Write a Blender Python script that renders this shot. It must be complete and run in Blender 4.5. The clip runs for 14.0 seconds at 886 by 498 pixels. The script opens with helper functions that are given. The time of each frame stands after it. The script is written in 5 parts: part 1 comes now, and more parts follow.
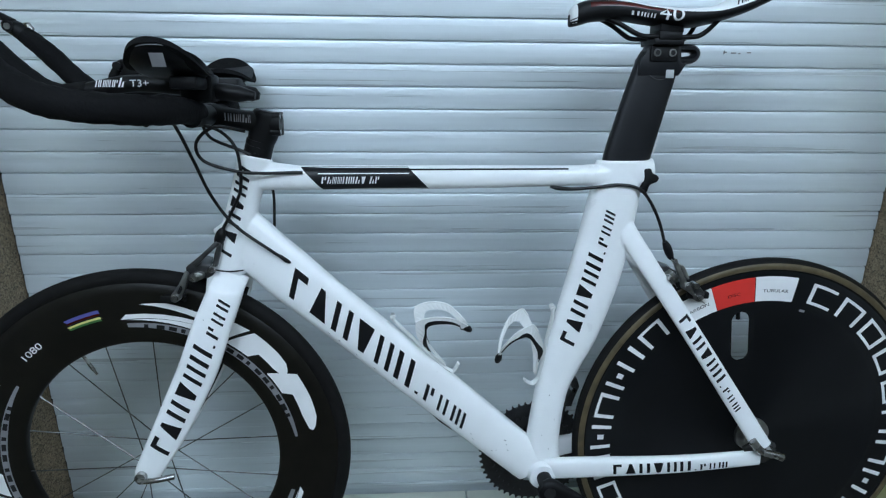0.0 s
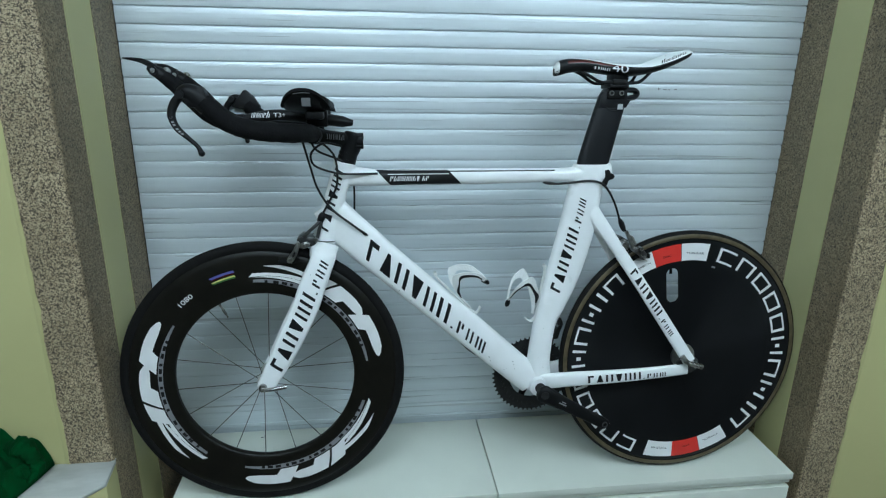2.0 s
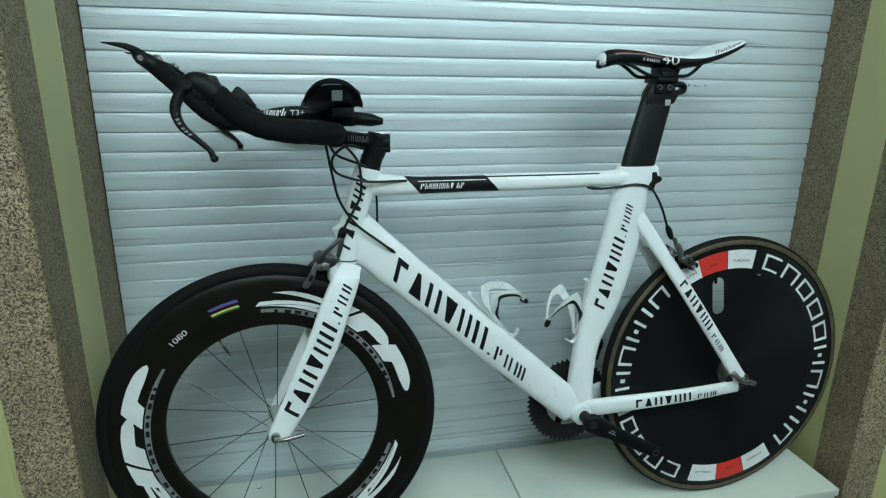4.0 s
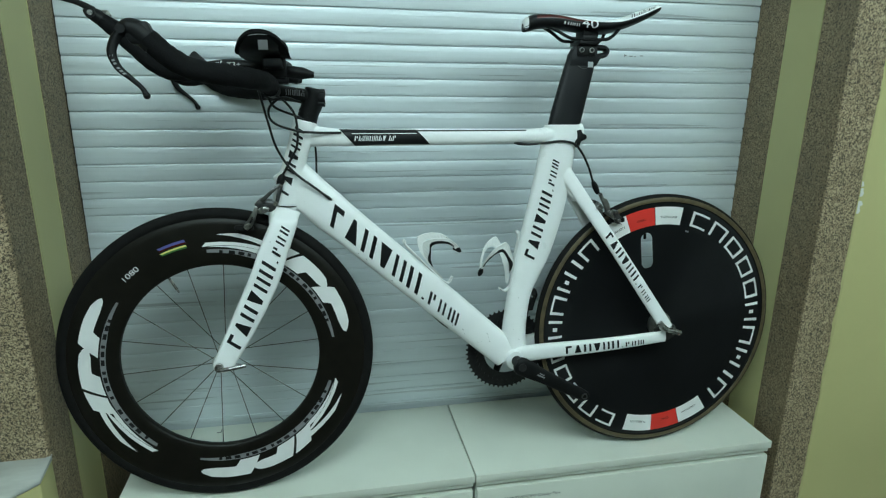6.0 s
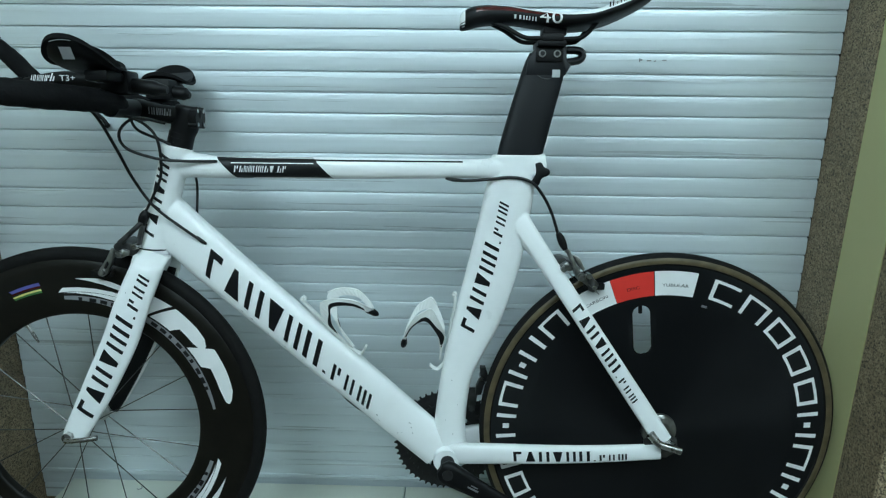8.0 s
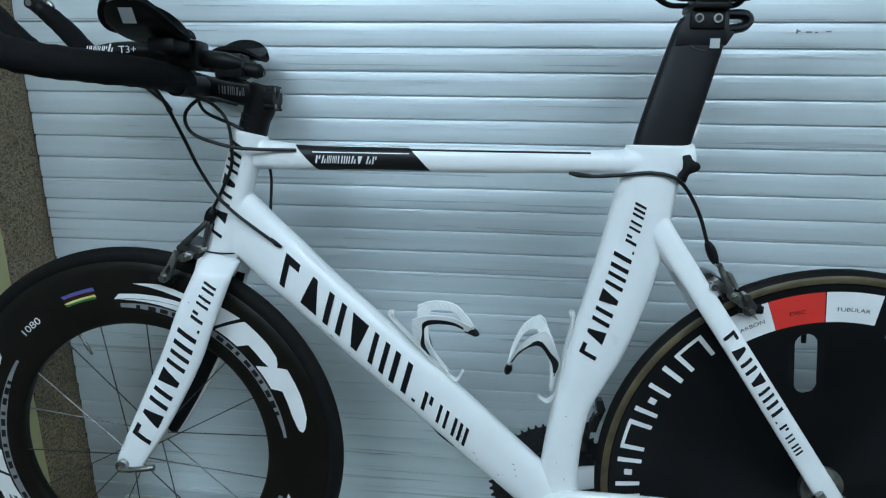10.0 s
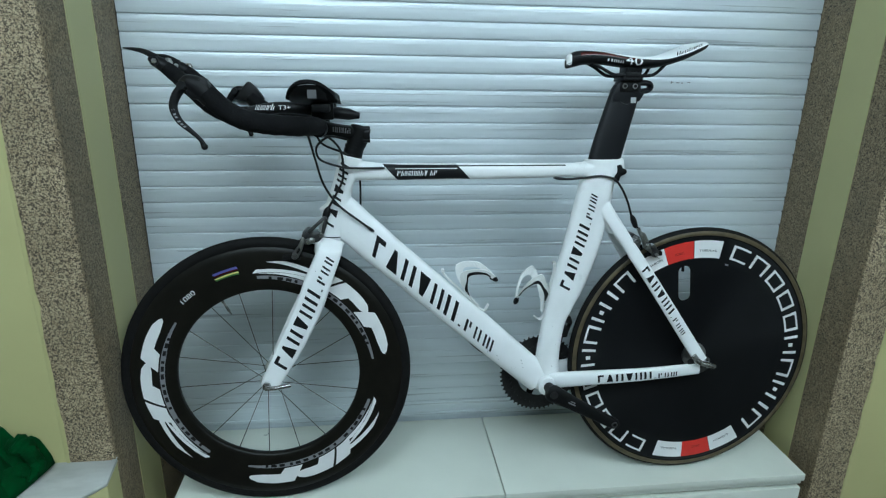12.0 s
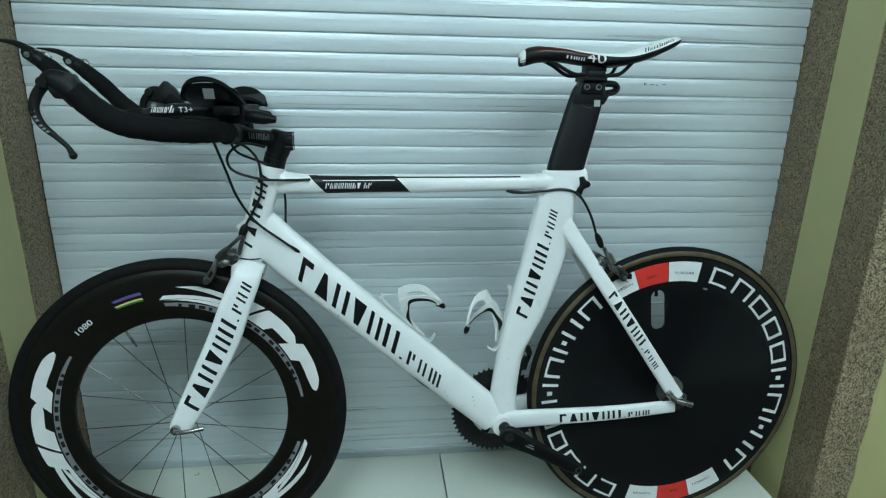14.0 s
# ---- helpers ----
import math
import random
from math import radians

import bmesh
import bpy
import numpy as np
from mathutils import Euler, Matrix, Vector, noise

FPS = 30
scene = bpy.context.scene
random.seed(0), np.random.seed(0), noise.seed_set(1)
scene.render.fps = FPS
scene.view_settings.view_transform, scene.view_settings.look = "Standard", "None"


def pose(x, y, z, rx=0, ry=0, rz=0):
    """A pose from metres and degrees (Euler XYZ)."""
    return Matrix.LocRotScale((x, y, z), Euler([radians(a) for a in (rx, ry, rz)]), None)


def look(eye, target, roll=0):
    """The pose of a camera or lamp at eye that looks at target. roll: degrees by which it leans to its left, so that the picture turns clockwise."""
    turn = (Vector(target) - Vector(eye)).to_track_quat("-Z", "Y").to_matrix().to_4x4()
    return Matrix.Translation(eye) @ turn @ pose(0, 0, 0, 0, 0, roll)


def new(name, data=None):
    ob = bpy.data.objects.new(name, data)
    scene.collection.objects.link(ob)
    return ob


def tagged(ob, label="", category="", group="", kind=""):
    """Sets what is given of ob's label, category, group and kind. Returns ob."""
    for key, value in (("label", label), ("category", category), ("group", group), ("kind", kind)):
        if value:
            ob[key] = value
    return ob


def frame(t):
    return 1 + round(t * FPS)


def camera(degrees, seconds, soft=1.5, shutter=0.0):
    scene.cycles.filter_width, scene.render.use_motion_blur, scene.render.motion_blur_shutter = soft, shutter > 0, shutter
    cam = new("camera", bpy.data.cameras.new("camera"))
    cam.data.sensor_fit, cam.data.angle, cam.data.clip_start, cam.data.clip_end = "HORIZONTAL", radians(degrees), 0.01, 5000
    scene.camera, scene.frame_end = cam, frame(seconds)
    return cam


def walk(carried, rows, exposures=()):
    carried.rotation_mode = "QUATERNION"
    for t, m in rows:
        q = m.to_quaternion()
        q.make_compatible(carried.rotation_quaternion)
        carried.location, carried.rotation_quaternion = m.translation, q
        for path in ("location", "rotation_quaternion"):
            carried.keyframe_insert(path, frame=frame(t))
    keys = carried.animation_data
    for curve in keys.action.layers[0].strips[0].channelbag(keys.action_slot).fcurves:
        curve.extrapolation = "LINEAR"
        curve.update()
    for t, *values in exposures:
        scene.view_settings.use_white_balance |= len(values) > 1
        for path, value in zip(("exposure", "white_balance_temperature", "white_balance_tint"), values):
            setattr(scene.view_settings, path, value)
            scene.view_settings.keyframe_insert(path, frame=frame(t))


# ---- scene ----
cam = camera(73.4, 14.0, soft=1.2)
PATH = [
    (0, (0.0, 0.006, 1.115), (0.12, 1.898, 0.48), 0.7),
    (0.5, (-0.001, -0.217, 1.116), (0.118, 1.684, 0.505), 0.6),
    (1, (-0.029, -0.34, 1.151), (0.108, 1.559, 0.537), 0.7),
    (1.5, (-0.07, -0.378, 1.165), (0.113, 1.518, 0.556), 0.8),
    (2, (-0.167, -0.41, 1.171), (0.067, 1.486, 0.577), 0.9),
    (2.5, (-0.247, -0.337, 1.161), (0.046, 1.554, 0.58), 0.9),
    (3, (-0.259, -0.175, 1.164), (0.11, 1.699, 0.57), 1.2),
    (3.2, (-0.282, -0.153, 1.156), (0.125, 1.717, 0.575), 1.3),
    (5.3, (-0.349, -0.411, 1.105), (0.088, 1.46, 0.548), 0.7),
    (5.5, (-0.314, -0.428, 1.091), (0.114, 1.444, 0.531), 0.8),
    (6, (-0.191, -0.369, 1.039), (0.191, 1.52, 0.505), 0.7),
    (6.5, (-0.082, -0.228, 1.02), (0.227, 1.675, 0.487), 0.7),
    (7, (0.007, -0.165, 1.019), (0.202, 1.752, 0.482), 0.6),
    (7.5, (0.16, -0.139, 1.051), (0.232, 1.786, 0.514), 0.7),
    (8, (0.24, -0.082, 1.06), (0.196, 1.849, 0.538), 0.6),
    (8.5, (0.221, 0.022, 1.039), (0.082, 1.949, 0.519), 0.6),
    (9, (0.173, 0.083, 1.026), (-0.008, 2.003, 0.495), 0.7),
    (9.2, (0.157, 0.101, 1.025), (-0.039, 2.018, 0.491), 0.6),
    (11.3, (0.036, -0.264, 1.121), (0.041, 1.644, 0.52), 0.9),
    (11.5, (-0.033, -0.375, 1.144), (0.114, 1.522, 0.527), 1.1),
    (12, (-0.177, -0.378, 1.168), (0.051, 1.512, 0.553), 1.1),
    (12.5, (-0.276, -0.361, 1.166), (-0.011, 1.532, 0.576), 1.1),
    (13, (-0.24, -0.342, 1.183), (0.016, 1.556, 0.606), 1.0),
    (13.5, (-0.121, -0.297, 1.195), (0.115, 1.601, 0.61), 1.0),
    (14, (-0.041, -0.227, 1.152), (0.195, 1.668, 0.556), 1.3),
]
EXPOSURES = [(0.0, -0.04, 5300, 12), (1.5, -0.03, 5350, 9), (3.0, -0.06, 5500, -4), (5.5, -0.02, 5700, -6), (6.5, -0.09, 5700, -10), (7.0, -0.05, 5600, -9), (8.0, -0.05, 5400, -3), (9.0, -0.13, 5250, 6), (11.5, -0.05, 5300, 6), (12.5, -0.04, 5500, -1), (14.0, -0.09, 5500, -4)]
walk(cam, [(t, look(eye, target, roll)) for t, eye, target, roll in PATH], EXPOSURES)

# ---- light ----
FLOOR, CEIL = -0.45, 2.80
world = bpy.data.worlds.new("room_world")
scene.world = world
world.use_nodes = True
world.node_tree.nodes["Background"].inputs[0].default_value = (0.8, 0.9, 1.0, 1)
world.node_tree.nodes["Background"].inputs[1].default_value = 0.02
TUBES = [(-0.60, -1.00, 1.20, 1.20, 10.8), (1.30, -1.05, 1.50, 1.20, 2.0)]
TUBE_Z, TUBE_TILT = 2.40, 25.0


def tube_light(x, y, wide, deep, watts):
    d = bpy.data.lights.new("tube_lamp", "AREA")
    d.shape, d.size, d.size_y = "RECTANGLE", wide, deep
    d.energy, d.color = watts, (0.93, 1.0, 0.97)
    ob = new("tube_lamp", d)
    ob.matrix_world = pose(x, y, TUBE_Z, TUBE_TILT, 0, 0)
    return ob


for lamp_row in TUBES:
    tube_light(*lamp_row)


# ---- materials ----
def material(name, colour, rough=0.5, metal=0.0, vary=0.1, scale=30.0, bump=0.0, bump_scale=200.0, coat=0.0, stretch=(1, 1, 1), rough_vary=0.1, spec=0.5):
    m = bpy.data.materials.new(name)
    m.use_nodes = True
    nt = m.node_tree
    b = nt.nodes["Principled BSDF"]
    b.inputs["Metallic"].default_value = metal
    b.inputs["Coat Weight"].default_value = coat
    b.inputs["Coat Roughness"].default_value = 0.08
    b.inputs["Specular IOR Level"].default_value = spec
    tc = nt.nodes.new("ShaderNodeTexCoord")
    mp = nt.nodes.new("ShaderNodeMapping")
    mp.inputs["Scale"].default_value = stretch
    nt.links.new(tc.outputs["Object"], mp.inputs["Vector"])
    n1 = nt.nodes.new("ShaderNodeTexNoise")
    n1.inputs["Scale"].default_value, n1.inputs["Detail"].default_value = scale, 6
    nt.links.new(mp.outputs[0], n1.inputs["Vector"])
    ramp = nt.nodes.new("ShaderNodeValToRGB")
    lo = [max(0, c * (1 - vary)) for c in colour]
    hi = [min(1, c * (1 + vary)) for c in colour]
    ramp.color_ramp.elements[0].position, ramp.color_ramp.elements[1].position = 0.3, 0.7
    ramp.color_ramp.elements[0].color, ramp.color_ramp.elements[1].color = (*lo, 1), (*hi, 1)
    nt.links.new(n1.outputs["Fac"], ramp.inputs["Fac"])
    nt.links.new(ramp.outputs["Color"], b.inputs["Base Color"])
    mr = nt.nodes.new("ShaderNodeMapRange")
    mr.inputs["From Min"].default_value, mr.inputs["From Max"].default_value = 0.3, 0.7
    mr.inputs["To Min"].default_value, mr.inputs["To Max"].default_value = max(0.02, rough * (1 - rough_vary)), min(1, rough * (1 + rough_vary))
    nt.links.new(n1.outputs["Fac"], mr.inputs["Value"])
    nt.links.new(mr.outputs["Result"], b.inputs["Roughness"])
    if bump:
        n2 = nt.nodes.new("ShaderNodeTexNoise")
        n2.inputs["Scale"].default_value, n2.inputs["Detail"].default_value = bump_scale, 4
        nt.links.new(mp.outputs[0], n2.inputs["Vector"])
        bp = nt.nodes.new("ShaderNodeBump")
        bp.inputs["Strength"].default_value, bp.inputs["Distance"].default_value = bump, 0.002
        nt.links.new(n2.outputs["Fac"], bp.inputs["Height"])
        nt.links.new(bp.outputs[0], b.inputs["Normal"])
    return m


def granite_material(name, light, brown, dark, fleck, soft=0.03):
    """Coarse pale grains with brown ones between, worm-shaped dark flecks and a rough skin."""
    m = material(name, light, 0.62, vary=0.16, scale=9)
    nt = m.node_tree
    b = nt.nodes["Principled BSDF"]
    base = b.inputs["Base Color"].links[0].from_socket
    tc = nt.nodes.new("ShaderNodeTexCoord")

    def node_noise(scale, detail, distortion):
        n = nt.nodes.new("ShaderNodeTexNoise")
        n.inputs["Scale"].default_value, n.inputs["Detail"].default_value, n.inputs["Distortion"].default_value = scale, detail, distortion
        nt.links.new(tc.outputs["Object"], n.inputs["Vector"])
        return n

    def step(src, a, c):
        r = nt.nodes.new("ShaderNodeMapRange")
        r.inputs["From Min"].default_value, r.inputs["From Max"].default_value = a, c
        nt.links.new(src, r.inputs["Value"])
        return r.outputs["Result"]

    def blend(fac, one, two):
        mix = nt.nodes.new("ShaderNodeMix")
        mix.data_type = "RGBA"
        nt.links.new(fac, mix.inputs[0])
        nt.links.new(one, mix.inputs[6])
        if isinstance(two, tuple):
            mix.inputs[7].default_value = (*two, 1)
        else:
            nt.links.new(two, mix.inputs[7])
        return mix.outputs[2]

    grains = nt.nodes.new("ShaderNodeTexVoronoi")
    grains.inputs["Scale"].default_value = 240
    nt.links.new(tc.outputs["Object"], grains.inputs["Vector"])
    bw = nt.nodes.new("ShaderNodeRGBToBW")
    nt.links.new(grains.outputs["Color"], bw.inputs[0])
    worms = node_noise(290, 1.6, 1.2)
    blots = node_noise(26, 3.0, 0.6)
    colour = blend(step(bw.outputs[0], 0.35, 0.85), base, brown)
    colour = blend(step(blots.outputs["Fac"], 0.55, 0.75), colour, brown)
    colour = blend(step(worms.outputs["Fac"], fleck + soft, fleck - soft), colour, dark)
    nt.links.new(colour, b.inputs["Base Color"])
    bp = nt.nodes.new("ShaderNodeBump")
    bp.inputs["Strength"].default_value, bp.inputs["Distance"].default_value = 0.5, 0.0015
    nt.links.new(worms.outputs["Fac"], bp.inputs["Height"])
    nt.links.new(bp.outputs[0], b.inputs["Normal"])
    return m


WHITE = material("white_frame_paint", (0.86, 0.875, 0.88), 0.30, vary=0.03, scale=14, coat=0.25, bump=0.02, bump_scale=60)
BLACK_MARK = material("black_vinyl", (0.006, 0.006, 0.007), 0.4, spec=0.3)
WHITE_MARK = material("white_vinyl", (0.78, 0.78, 0.78), 0.4, vary=0.04)
GREY_MARK = material("grey_vinyl", (0.22, 0.22, 0.23), 0.4)
PALE_MARK = material("pale_sticker", (0.42, 0.44, 0.45), 0.5)
RED_MARK = material("red_vinyl", (0.62, 0.035, 0.025), 0.4, vary=0.06)
BLUE_MARK = material("blue_vinyl", (0.09, 0.09, 0.32), 0.4)
YELLOW_MARK = material("yellow_vinyl", (0.68, 0.64, 0.20), 0.4)
GREEN_MARK = material("green_vinyl", (0.05, 0.15, 0.03), 0.4)
DARKRED_MARK = material("dark_red_vinyl", (0.06, 0.010, 0.008), 0.22, vary=0.4, scale=90)
CARBON = material("carbon_rim", (0.0064, 0.0056, 0.0038), 0.42, vary=0.25, scale=40, bump=0.05, bump_scale=900, spec=0.22)
DISC = material("carbon_disc", (0.0050, 0.0054, 0.0062), 0.35, vary=0.25, scale=8, bump=0.05, bump_scale=500, spec=0.26)
DISC.node_tree.nodes["Principled BSDF"].inputs["Anisotropic"].default_value = 0.85
spin = DISC.node_tree.nodes.new("ShaderNodeTangent")
spin.direction_type, spin.axis = "RADIAL", "Y"
DISC.node_tree.links.new(spin.outputs[0], DISC.node_tree.nodes["Principled BSDF"].inputs["Tangent"])
RUBBER = material("black_rubber", (0.0045, 0.0042, 0.004), 0.75, vary=0.2, scale=60, bump=0.2, bump_scale=500, spec=0.22)
TAN = material("tan_tyre_sidewall", (0.080, 0.062, 0.030), 0.48, vary=0.35, scale=50, bump=0.2, bump_scale=600)
TAPE = material("black_bar_tape", (0.0035, 0.0035, 0.004), 0.85, vary=0.3, scale=60, bump=0.5, bump_scale=260, spec=0.2)
PLASTIC = material("black_plastic", (0.004, 0.004, 0.0045), 0.5, vary=0.2, scale=40, spec=0.22)
FOAM = material("black_pad_fabric", (0.0035, 0.0035, 0.004), 0.85, vary=0.3, scale=80, bump=0.4, bump_scale=400, spec=0.2)
POST = material("dark_anodised_post", (0.0065, 0.007, 0.0088), 0.45, vary=0.18, scale=18, bump=0.04, bump_scale=300, spec=0.3)
CAST = material("pale_cast_alloy", (0.52, 0.53, 0.52), 0.42, metal=0.55, vary=0.2, scale=70, bump=0.1, bump_scale=300)
STEEL = material("bright_steel", (0.38, 0.38, 0.37), 0.27, metal=1.0, vary=0.2, scale=60)
GREY_METAL = material("grey_forged_alloy", (0.10, 0.10, 0.10), 0.38, metal=0.9, vary=0.4, scale=60)
ALLOY = material("silver_grey_alloy", (0.30, 0.30, 0.285), 0.32, metal=0.95, vary=0.25, scale=70)
CHAINRING = material("black_chainring", (0.02, 0.02, 0.02), 0.5, metal=0.3, vary=0.4, scale=70)
CABLE = material("black_cable", (0.005, 0.005, 0.005), 0.4, spec=0.3)
CAGE_WHITE = material("white_cage_plastic", (0.75, 0.76, 0.75), 0.35, vary=0.05)
SLAT = material("shutter_paint", (0.63, 0.685, 0.72), 0.39, metal=0.26, vary=0.05, scale=6, stretch=(0.25, 1, 16), bump=0.16, bump_scale=34, rough_vary=0.40, spec=0.5)
nt = SLAT.node_tree
mp = [n for n in nt.nodes if n.type == "MAPPING"][0]
info, shift = nt.nodes.new("ShaderNodeObjectInfo"), nt.nodes.new("ShaderNodeVectorMath")
shift.operation = "SCALE"
shift.inputs[0].default_value = (7.0, 3.0, 5.0)
nt.links.new(info.outputs["Random"], shift.inputs["Scale"])
nt.links.new(shift.outputs["Vector"], mp.inputs["Location"])
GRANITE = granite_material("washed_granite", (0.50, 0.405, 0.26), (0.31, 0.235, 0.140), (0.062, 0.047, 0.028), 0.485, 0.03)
# browner granite for the jamb linings, with part of their shade put into the colour
GRANITE_DARK = granite_material("shaded_brown_granite", (0.315, 0.246, 0.150), (0.200, 0.150, 0.086), (0.050, 0.038, 0.022), 0.440, 0.045)
PAINT = material("pale_green_wall_paint", (0.53, 0.50, 0.235), 0.6, vary=0.04, scale=3, bump=0.08, bump_scale=120)
STRIP = material("green_jamb_paint", (0.49, 0.465, 0.225), 0.5, vary=0.06, scale=4, bump=0.06, bump_scale=120)
CABINET = material("white_laminate", (0.66, 0.685, 0.61), 0.38, vary=0.06, scale=4, bump=0.02, bump_scale=150)
MARBLE = material("grey_white_marble", (0.43, 0.44, 0.42), 0.3, vary=0.28, scale=7, stretch=(1, 2.5, 1))
CLOTH = material("green_cloth", (0.003, 0.044, 0.010), 0.95, vary=0.35, scale=30, bump=0.5, bump_scale=900, spec=0.1)
FLOORING = material("floor_tile", (0.12, 0.115, 0.10), 0.5, vary=0.15, scale=5)
CEILING = material("ceiling_paint", (0.68, 0.68, 0.66), 0.8, vary=0.03, scale=4)
TUBE_GLOW = material("lamp_diffuser", (0.9, 0.9, 0.9), 0.5)
TUBE_GLOW.node_tree.nodes["Principled BSDF"].inputs["Emission Color"].default_value = (0.93, 1.0, 0.97, 1)
TUBE_GLOW.node_tree.nodes["Principled BSDF"].inputs["Emission Strength"].default_value = 6.0


# ---- mesh helpers ----
OFFSET = {}


def finish(name, bm, mat, parent=None, label="", smooth=True):
    me = bpy.data.meshes.new(name)
    bmesh.ops.recalc_face_normals(bm, faces=bm.faces)
    bm.to_mesh(me)
    bm.free()
    if smooth:
        me.shade_smooth()
        me.set_sharp_from_angle(angle=radians(38))
    me.materials.append(mat)
    ob = new(name, me)
    if parent is not None:
        ob.parent = parent
        if parent.name in OFFSET:
            ob.matrix_parent_inverse = Matrix.Translation(OFFSET[parent.name])
    if label:
        tagged(ob, label)
    return ob


def part(name, bm, mat, parent, label="", smooth=True):
    return finish(name, bm, mat, parent, label, smooth)


def box(bm, a, b, bevel=0.0):
    r = bmesh.ops.create_cube(bm, size=1, matrix=Matrix.Translation([(p + q) / 2 for p, q in zip(a, b)]) @ Matrix.Diagonal([abs(q - p) for p, q in zip(a, b)] + [1]))
    if bevel:
        vs = set(r["verts"])
        es = [e for e in bm.edges if e.verts[0] in vs and e.verts[1] in vs]
        bmesh.ops.bevel(bm, geom=es, offset=bevel, segments=2, profile=0.5, affect="EDGES")
    return bm


def boxes(*items, bevel=0.0):
    bm = bmesh.new()
    for a, b in items:
        box(bm, a, b, bevel)
    return bm


def loft(bm, stations, n=24, cap=True):
    """stations: centre, half-axis u, half-axis v, exponent."""
    rings = []
    for c, u, v, p in stations:
        ring = []
        for k in range(n):
            a = 2 * math.pi * k / n
            ca, sa = math.cos(a), math.sin(a)
            f = lambda q: math.copysign(abs(q) ** (2 / p), q)
            ring.append(bm.verts.new(Vector(c) + Vector(u) * f(ca) + Vector(v) * f(sa)))
        rings.append(ring)
    for r0, r1 in zip(rings, rings[1:]):
        for k in range(n):
            bm.faces.new((r0[k], r0[(k + 1) % n], r1[(k + 1) % n], r1[k]))
    if cap:
        bm.faces.new(rings[0])
        bm.faces.new(rings[-1])
    return bm


def smooth_path(pts, steps=6):
    P = [Vector(p) for p in pts]
    P = [P[0] * 2 - P[1]] + P + [P[-1] * 2 - P[-2]]
    out = []
    for i in range(1, len(P) - 2):
        for k in range(steps):
            t = k / steps
            a, b, c, d = P[i - 1:i + 3]
            out.append(0.5 * ((2 * b) + (c - a) * t + (2 * a - 5 * b + 4 * c - d) * t * t + (3 * b - a - 3 * c + d) * t ** 3))
    return out + [P[-2]]


def tube(bm, pts, r, n=10, steps=6, flat=1.0, side=(0, 1, 0), wobble=0.0):
    """A round or flattened tube through pts; r is one radius or one per point; flat scales the half-axis along side."""
    path = smooth_path(pts, steps) if steps > 1 else [Vector(p) for p in pts]
    m = len(path)
    radii = [r] * m if isinstance(r, (int, float)) else [float(np.interp(i / (m - 1), np.linspace(0, 1, len(r)), r)) for i in range(m)]
    st = []
    for i, p in enumerate(path):
        d = (path[min(i + 1, m - 1)] - path[max(i - 1, 0)]).normalized()
        v = Vector(side) - d * d.dot(Vector(side))
        if v.length < 1e-3:
            v = Vector((1, 0, 0)) - d * d.x
        v.normalize()
        u = d.cross(v)
        q = radii[i] * (1 + wobble * (((i * 7) % 5) / 2.5 - 0.8))
        st.append((p, u * q, v * q * flat, 2))
    return loft(bm, st, n)


def lathe(bm, profile, centre, n=96, closed=False):
    """Profile of (radius, y) turned round the wheel's axle, which runs along y."""
    cx, cz = centre
    rings = []
    for r, y in profile:
        if r < 1e-6:
            rings.append([bm.verts.new((cx, y, cz))])
        else:
            rings.append([bm.verts.new((cx + r * math.cos(2 * math.pi * k / n), y, cz + r * math.sin(2 * math.pi * k / n))) for k in range(n)])
    pairs = list(zip(rings, rings[1:])) + ([(rings[-1], rings[0])] if closed else [])
    for a, b in pairs:
        for k in range(n):
            k2 = (k + 1) % n
            if len(a) == 1 and len(b) > 1:
                bm.faces.new((a[0], b[k], b[k2]))
            elif len(b) == 1 and len(a) > 1:
                bm.faces.new((a[k], b[0], a[k2]))
            elif len(a) > 1:
                bm.faces.new((a[k], a[k2], b[k2], b[k]))
    return bm


def rod(bm, a, b, r, n=12):
    a, b = Vector(a), Vector(b)
    d = (b - a).normalized()
    v = d.orthogonal().normalized()
    return loft(bm, [(a, v * r, d.cross(v) * r, 2), (b, v * r, d.cross(v) * r, 2)], n)


def plate(bm, outline, y0, y1, bevel=0.0):
    """An outline of (x, z) thickened from y0 to y1."""
    vs = [bm.verts.new((x, y0, z)) for x, z in outline]
    f = bm.faces.new(vs)
    r = bmesh.ops.extrude_face_region(bm, geom=[f])
    top = [g for g in r["geom"] if isinstance(g, bmesh.types.BMVert)]
    bmesh.ops.translate(bm, verts=top, vec=(0, y1 - y0, 0))
    if bevel:
        es = {e for v in vs + top for e in v.link_edges if len(e.link_faces) == 2 and e.calc_face_angle(0) > 0.6}
        bmesh.ops.bevel(bm, geom=list(es), offset=bevel, segments=2, profile=0.5, affect="EDGES")
    return bm


def on_surface(quads, where, div=(3, 3)):
    """Bars given as four corners (l, s), laid on a surface by where(l, s)."""
    bm = bmesh.new()
    nu, nv = div
    for q in quads:
        g = []
        for i in range(nu + 1):
            u = i / nu
            row = []
            for j in range(nv + 1):
                v = j / nv
                l = (1 - u) * (1 - v) * q[0][0] + u * (1 - v) * q[1][0] + u * v * q[2][0] + (1 - u) * v * q[3][0]
                s = (1 - u) * (1 - v) * q[0][1] + u * (1 - v) * q[1][1] + u * v * q[2][1] + (1 - u) * v * q[3][1]
                row.append(bm.verts.new(where(l, s)))
            g.append(row)
        for i in range(nu):
            for j in range(nv):
                bm.faces.new((g[i][j], g[i + 1][j], g[i + 1][j + 1], g[i][j + 1]))
    return bm


